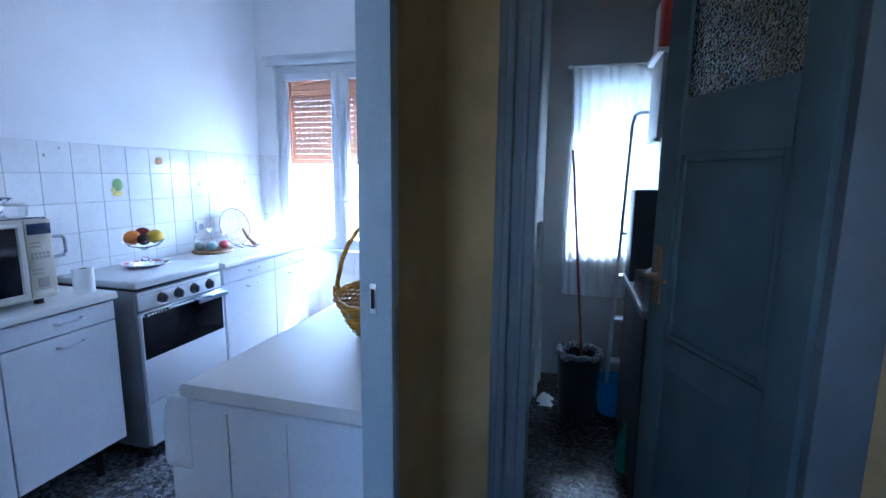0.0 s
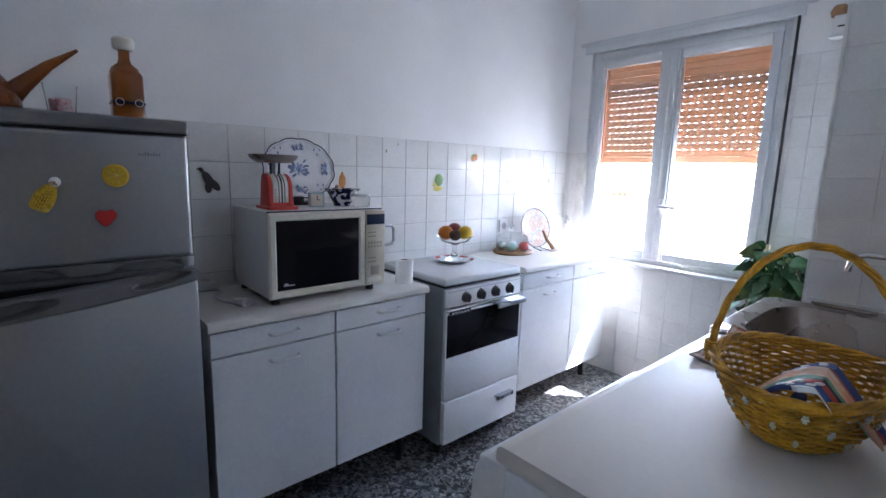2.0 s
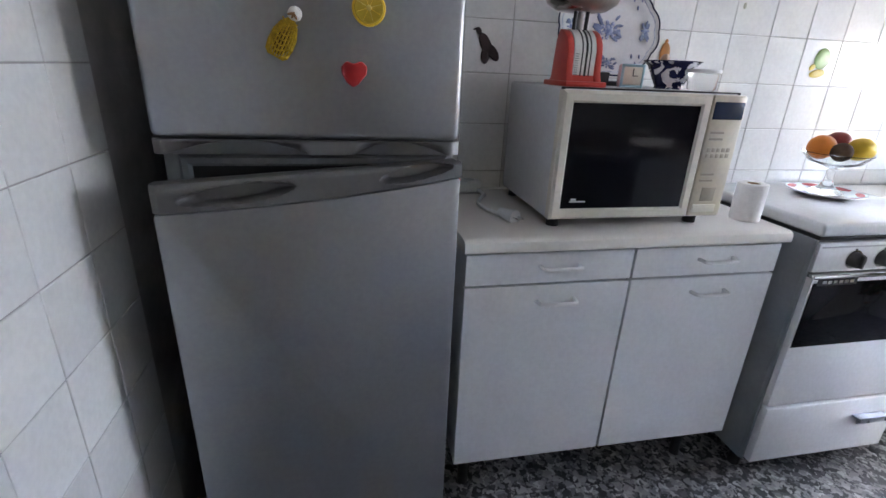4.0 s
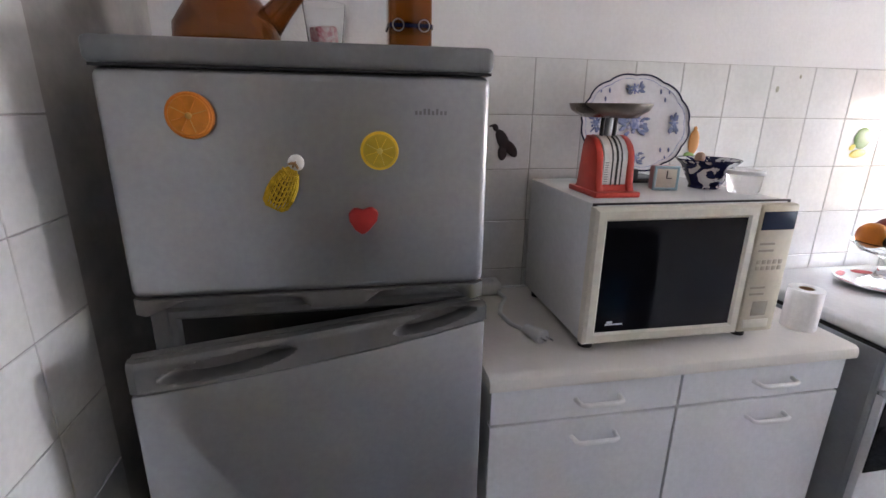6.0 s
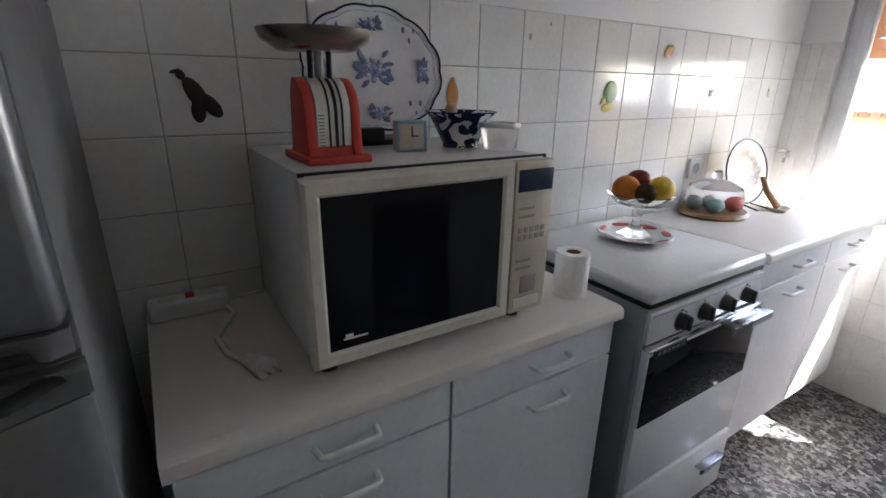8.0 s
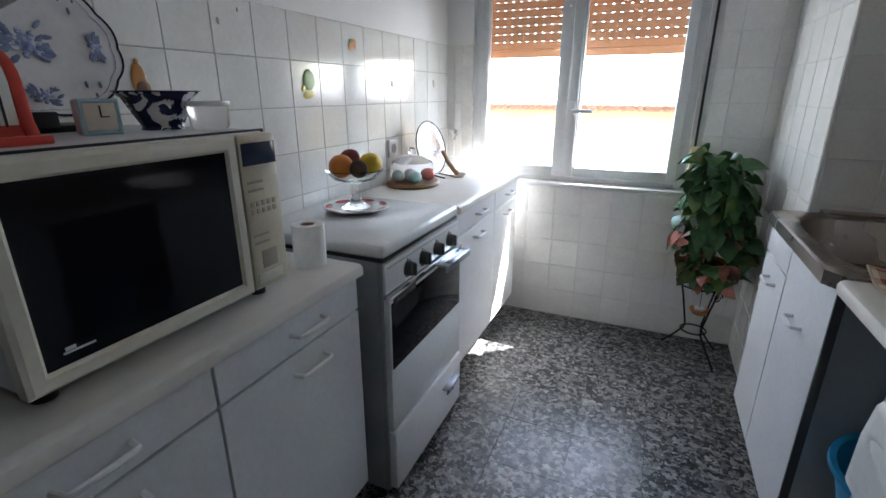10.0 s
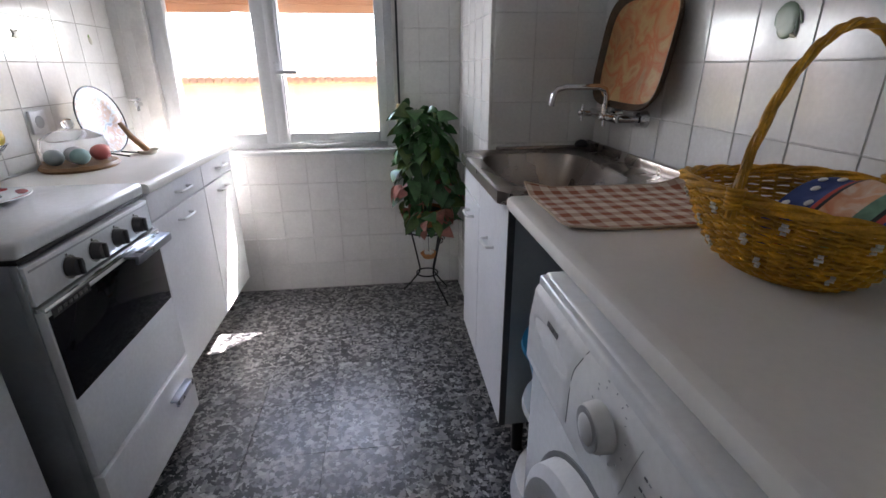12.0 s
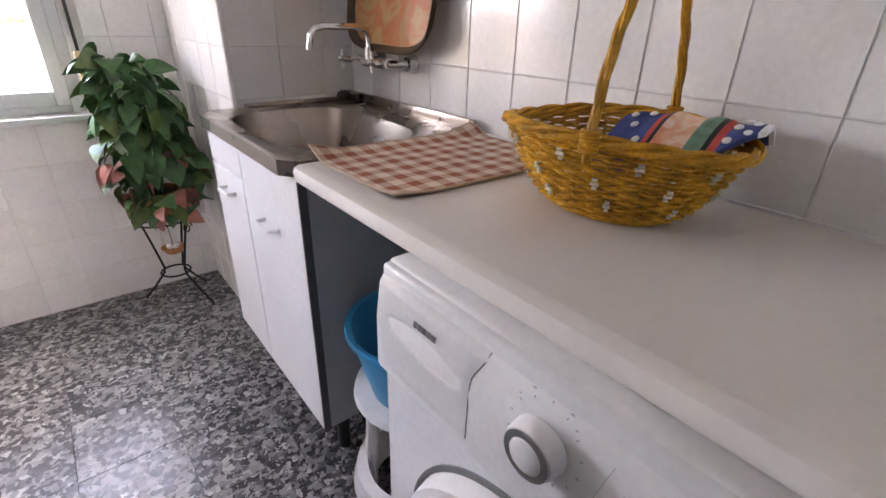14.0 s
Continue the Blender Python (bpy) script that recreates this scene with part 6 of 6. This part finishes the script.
# ---- wall fittings ----
vb = thing("wall_box", (1.455, 3.14, 1.97), "small white ventilation box high on the window wall", "box")
part("case", bx(1.41, 3.092, 1.972, 1.502, 3.1545, 2.058, 0.006), WHITE_PLASTIC, vb)
part("slot", bx(1.43, 3.090, 2.005, 1.485, 3.0925, 2.012), BLACK, vb)
part("ledge", bx(1.40, 3.085, 1.962, 1.512, 3.1545, 1.9715, 0.002), WHITE_PLASTIC, vb)
part("cap", lathe([(0, 0), (0.030, 0), (0.034, 0.02), (0.022, 0.045), (0, 0.045)], (1.425, 3.118, 2.0585), 20), WOOD, vb, "brown cap on top")

# ---- painted tile motifs ----
def motif(name, blobs, label, wall="x", at=0.0068):
    t = thing(name, (at, blobs[0][0], blobs[0][1]), label, "tile motif", "painted tile motifs")
    for y, z, ry, rz, ang, m in blobs:
        part("spot", moved(blob((0, 0, 0), 0.0016, ry, rz, 12), Matrix.Translation((at, y, z)) @ Matrix.Rotation(radians(ang), 4, "X")), m, t)
AUB = mat("aubergine_paint", (0.035, 0.022, 0.024), 0.3)
GRN = mat("green_paint", (0.20, 0.34, 0.09), 0.3)
YEL = mat("yellow_paint", (0.72, 0.58, 0.08), 0.3)
ORA = mat("orange_paint", (0.58, 0.24, 0.06), 0.3)
SFT = mat("soft_grey_paint", (0.46, 0.46, 0.36), 0.3)
motif("aubergine_motif", [(0.80, 1.252, 0.016, 0.034, 28, AUB), (0.822, 1.232, 0.014, 0.028, 40, AUB), (0.800, 1.222, 0.013, 0.022, 0, AUB), (0.778, 1.286, 0.008, 0.010, 30, AUB), (0.770, 1.292, 0.010, 0.003, 20, AUB)], "dark aubergine painted on a wall tile")
motif("carrot_motif", [(1.375, 1.250, 0.018, 0.036, 0, ORA), (1.365, 1.212, 0.018, 0.010, 0, GRN), (1.375, 1.288, 0.006, 0.006, 0, ORA)], "orange vegetable painted on a wall tile")
motif("pepper_motif", [(1.965, 1.262, 0.031, 0.033, 0, GRN), (1.960, 1.216, 0.031, 0.013, 8, YEL), (1.935, 1.235, 0.013, 0.009, 30, YEL)], "green and yellow vegetable painted on a wall tile")
motif("peach_motif", [(2.232, 1.392, 0.028, 0.018, 30, ORA), (2.226, 1.402, 0.012, 0.010, 0, GRN), (2.245, 1.386, 0.010, 0.010, 0, RED)], "small orange fruit painted on a wall tile")
motif("garlic_motif", [(2.531, 1.261, 0.022, 0.005, 35, SFT), (2.531, 1.261, 0.022, 0.005, -35, SFT), (2.531, 1.258, 0.010, 0.012, 0, SFT)], "pale crossed leaves painted on a wall tile")
motif("leaf_motif", [(1.620, 1.40, 0.006, 0.009, 0, SFT), (1.69, 1.436, 0.004, 0.006, 0, SFT)], "tiny grey marks painted on a wall tile")
motif("bud_motif", [(2.96, 1.262, 0.012, 0.016, 20, SFT), (2.955, 1.276, 0.006, 0.008, 0, GRN)], "small pale bud painted on a wall tile")
DULL = mat("dull_green_paint", (0.16, 0.24, 0.16), 0.3)
motif("fruit_motif", [(1.624, 1.240, 0.030, 0.028, 0, DULL), (1.620, 1.220, 0.023, 0.020, 0, DULL), (1.589, 1.238, 0.003, 0.014, -20, DULL), (1.594, 1.222, 0.003, 0.016, -8, DULL), (1.600, 1.206, 0.010, 0.004, 20, SFT)], "dull green fruit with a stalk painted on a wall tile", at=XR - 0.0068)

# ---- storeroom ----
mp = thing("mop", (2.40, 2.62, 0.1), "mop with a long red handle standing in a bucket", "mop")
part("handle", tube([(2.42, 2.62, 0.16), (2.36, 2.67, 0.8), (2.30, 2.72, 1.47)], 0.0075, 10), MOP_RED, mp)
part("head", blob((2.42, 2.62, 0.14), 0.05, 0.05, 0.06, 12), PAPER, mp)
bu = thing("bucket", (2.40, 2.62, 0), "dark bucket with a crumpled bag over its rim", "bucket")
part("pail", lathe([(0, 0.004), (0.092, 0.004), (0.118, 0.365), (0.121, 0.365), (0.096, 0), (0, 0)], (2.39, 2.62, 0), 32), BLACK, bu)
brng = random.Random(3)
bag = tube([(2.39 + (0.112 + brng.uniform(-0.012, 0.012)) * math.cos(2 * math.pi * k / 60), 2.62 + (0.112 + brng.uniform(-0.012, 0.012)) * math.sin(2 * math.pi * k / 60), 0.366 + brng.uniform(-0.010, 0.012)) for k in range(60)], 0.017, 7, True)
part("bag", bag, mat("bag_grey", (0.12, 0.122, 0.125), 0.3), bu, "grey plastic bag")
solo("blue_bucket", lathe([(0, 0.004), (0.07, 0.004), (0.095, 0.2), (0.098, 0.2), (0.074, 0), (0, 0)], (2.585, 2.72, 0), 28), BLUE_PLASTIC, "small blue plastic bucket on the floor", "bucket")
la = thing("step_ladder", (2.62, 2.85, 0), "folded aluminium step ladder leaning by the window", "ladder")
ALU = mat("aluminium", (0.55, 0.56, 0.58), 0.35, metal=1.0)
for dx in (0.0, 0.20):
    part("rail", tube([(2.55 + dx, 2.78, 0.0), (2.585 + dx, 2.88, 0.9), (2.615 + dx * 0.8, 2.96, 1.62)], 0.011, 8), ALU, la)
part("top_bow", tube([(2.615, 2.96, 1.62), (2.63, 2.965, 1.675), (2.66, 2.968, 1.69), (2.73, 2.968, 1.69), (2.76, 2.965, 1.675), (2.775, 2.96, 1.62)], 0.011, 8), ALU, la)
for z in (0.25, 0.5, 0.75, 1.0):
    part("step", bx(2.56 + 0.035 * z, 2.76 + 0.11 * z, z, 2.75 + 0.035 * z, 2.84 + 0.11 * z, z + 0.02, 0.004), ALU, la)
sh = thing("storeroom_cabinet", (2.9, 2.2, 0), "dark low storeroom cabinet with a grey top", "cabinet")
part("body", bx(2.60, 1.90, 0.02, 3.18, 2.60, 0.80, 0.004), EDGE_DARK, sh)
part("top", bx(2.585, 1.88, 0.80, 3.19, 2.62, 0.83, 0.004), GREY_SIDE, sh)
DARK_BLUE = mat("dark_blue_shell", (0.035, 0.05, 0.07), 0.4, var=0.15)
bxx = thing("dark_box", (2.80, 2.45, 0.83), "dark blue-grey appliance box on the storeroom cabinet", "box")
part("case", bx(2.55 + 0.042, 2.40, 0.83, 2.90, 2.60, 1.27, 0.008), DARK_BLUE, bxx)
rk = thing("dish_rack", (2.75, 2.1, 0.83), "wire dish rack with crockery", "rack")
part("wire", merge(*[tube([(2.60, 1.98 + 0.03 * k, 0.832), (2.60, 1.98 + 0.03 * k, 0.92), (2.75, 1.98 + 0.03 * k, 0.92)], 0.003, 6) for k in range(10)]), CHROME, rk)
part("cloth", blob((2.68, 2.10, 0.93), 0.06, 0.08, 0.035, 12), LIGHT_GREY, rk)
us = thing("wall_cabinet", (2.9, 2.5, 1.5), "white wall cabinet hung in the storeroom", "cabinet")
part("body", bx(2.655, 2.32, 1.50, 3.195, 2.62, 1.86, 0.004), LAMINATE, us)
part("light_rail", bx(2.645, 2.32, 1.485, 2.67, 2.62, 1.50, 0.002), WHITE_PLASTIC, us)
part("top_board", bx(2.63, 2.31, 1.86, 3.195, 2.63, 1.88, 0.002), LAMINATE, us)
for y0, y1, h, m in ((2.33, 2.46, 0.30, RED), (2.47, 2.60, 0.24, PAPER)):
    solo("packet", bx(2.65, y0, 1.88, 2.78, y1, 1.88 + h, 0.006), m, "upright " + ("red" if m == RED else "white") + " packet on the storeroom cabinet", "packet")
solo("green_bottle", lathe([(0, 0), (0.035, 0), (0.038, 0.01), (0.038, 0.15), (0.015, 0.19), (0.015, 0.23), (0, 0.23)], (2.60, 2.16, 0)), mat("green_plastic", (0.02, 0.28, 0.18), 0.35), "green plastic bottle on the storeroom floor", "bottle")

hc = thing("hanging_cloth", (2.15, 2.42, 0.25), "pale limp cloth hanging in folds on the storeroom wall", "cloth")
part("cloth", sheet(lambda u, v: (2.158 + 0.016 * math.sin(u * 21 + 1.3 * v) + 0.012 * (1 - v), 2.27 + (0.20 + 0.10 * (1 - v)) * u, 0.24 + 0.86 * v + 0.03 * math.sin(u * 5) * (1 - v)), 40, 12, (0.003, 0, 0)), mat("limp_cloth", (0.50, 0.52, 0.44), 0.9, var=0.2), hc)
part("hook", cyl((2.129, 2.37, 1.09), (2.172, 2.37, 1.095), 0.006, seg=10), IRON, hc)
rag = sheet(lambda u, v: (2.175 + 0.075 * u + 0.012 * math.sin(v * 9), 2.66 + 0.12 * v, 0.003 + 0.050 * math.sin(math.pi * u) * math.sin(math.pi * v) + 0.008 * math.sin(u * 13 + v * 7) ** 2), 10, 12, (0, 0, -0.003))
solo("rag", rag, PAPER, "crumpled white rag on the storeroom floor", "rag")

# ---- tiles and floor slabs ----
PITCH, JOINT = 0.1475, 0.0020
def tile_mesh(name, w, h, d, material, axis, soft=0.0012):
    bm = bx(0, -w / 2, -h / 2, d, w / 2, h / 2) if axis == "x" else (bx(-w / 2, 0, -h / 2, w / 2, d, h / 2) if axis == "y" else bx(-w / 2, -h / 2, 0, w / 2, h / 2, d))
    edges = [e for e in bm.edges]
    bmesh.ops.bevel(bm, geom=edges, offset=soft, segments=1, affect="EDGES")
    me = bpy.data.meshes.new(name)
    bm.to_mesh(me)
    bm.free()
    me.materials.append(material)
    return me
CACHE = {}
def lay(parent, name, axis, plane, sign, u0, u1, v_top, v_bot, pu, pv, start, material=None, skip=None, depth=0.005, joint=JOINT, soft=0.0012):
    """Tiles over a wall: u along it, v upwards from v_bot to v_top, joints counted from start."""
    material = material or TILE
    edges = [start + pu * k for k in range(-40, 60)]
    us = sorted({round(min(max(e, u0), u1), 5) for e in edges})
    v = v_top
    vs = [v_top]
    while v - pv > v_bot:
        v -= pv
        vs.append(v)
    vs.append(v_bot)
    for a, b in zip(us, us[1:]):
        for c, d in zip(vs, vs[1:]):
            w, h = b - a - joint, c - d - joint
            if w < 0.012 or h < 0.012:
                continue
            uu, ww = (a + b) / 2, (c + d) / 2
            if skip and skip(uu, ww):
                continue
            key = (axis, round(w, 3), round(h, 3), sign, material.name)
            if key not in CACHE:
                CACHE[key] = tile_mesh(name, w, h, depth * sign, material, axis, soft)
            piece(name, CACHE[key], (plane, uu, ww) if axis == "x" else ((uu, plane, ww) if axis == "y" else (uu, ww, plane)), parent)


def grout_sheet(parent, bm, material=None):
    part("grout", bm, material or GROUT, parent, smooth=False)


ZT = 1.463
grout_sheet(wall_west, bx(0.0, YS, 0, 0.0034, YN, ZT))
lay(wall_west, "tile", "x", 0.0, 1, YS, YN, ZT, 0.0, 0.1435, 0.1435, 0.735, skip=lambda u, v: (0.7 < u < 2.95 and v < 0.75) or (u < 0.55 and v < 1.30))
grout_sheet(wall_north, merge(bx(0.0, YN - 0.004, 0, WX0, YN, ZT), bx(WX0, YN - 0.004, 0, WX1, YN, 0.745), bx(WX1, YN - 0.004, 0, 1.575, YN, 1.92)), GROUT_PALE)
lay(wall_north, "tile", "y", YN, -1, 0.0, 1.575, 0.745, 0.0, PITCH, 0.148, 0.045)
lay(wall_north, "tile", "y", YN, -1, 1.295, 1.575, 1.92, 0.745, PITCH, 0.148, 0.045)
lay(wall_north, "tile", "y", YN, -1, 0.0, 0.09, ZT, 0.745, PITCH, 0.148, 0.045)
grout_sheet(column, merge(bx(1.571, 2.446, 0, 1.575, YN, 1.92), bx(1.575, 2.446, 0, XR, 2.45, 1.92)), GROUT_PALE)
lay(column, "tile", "x", 1.575, -1, 2.45, YN, 1.92, 0.0, PITCH, 0.148, 2.45)
lay(column, "tile", "y", 2.45, -1, 1.575, XR, 1.92, 0.80, PITCH, 0.148, 1.58)
grout_sheet(wall_east, bx(XR - 0.0038, 0.84, 0, XR, 2.45, 1.92), GROUT_PALE)
lay(wall_east, "tile", "x", XR, -1, 0.84, 2.45, 1.008 + 6 * 0.152, 0.70, 0.154, 0.152, 1.395)
grout_sheet(wall_south, bx(0.0, YS, 0, 1.98, YS + 0.0025, ZT + 0.2))
lay(wall_south, "tile", "y", YS, 1, 0.45, 1.95, 1.615, 0.0, PITCH, 0.148, 0.586)
lay(floor, "floor_tile", "z", -0.005, 1, 0.0, XR, YN, YS, 0.25, 0.25, 0.945 - 0.25 * 4, TERRAZZO, joint=0.0014, soft=0.0004)
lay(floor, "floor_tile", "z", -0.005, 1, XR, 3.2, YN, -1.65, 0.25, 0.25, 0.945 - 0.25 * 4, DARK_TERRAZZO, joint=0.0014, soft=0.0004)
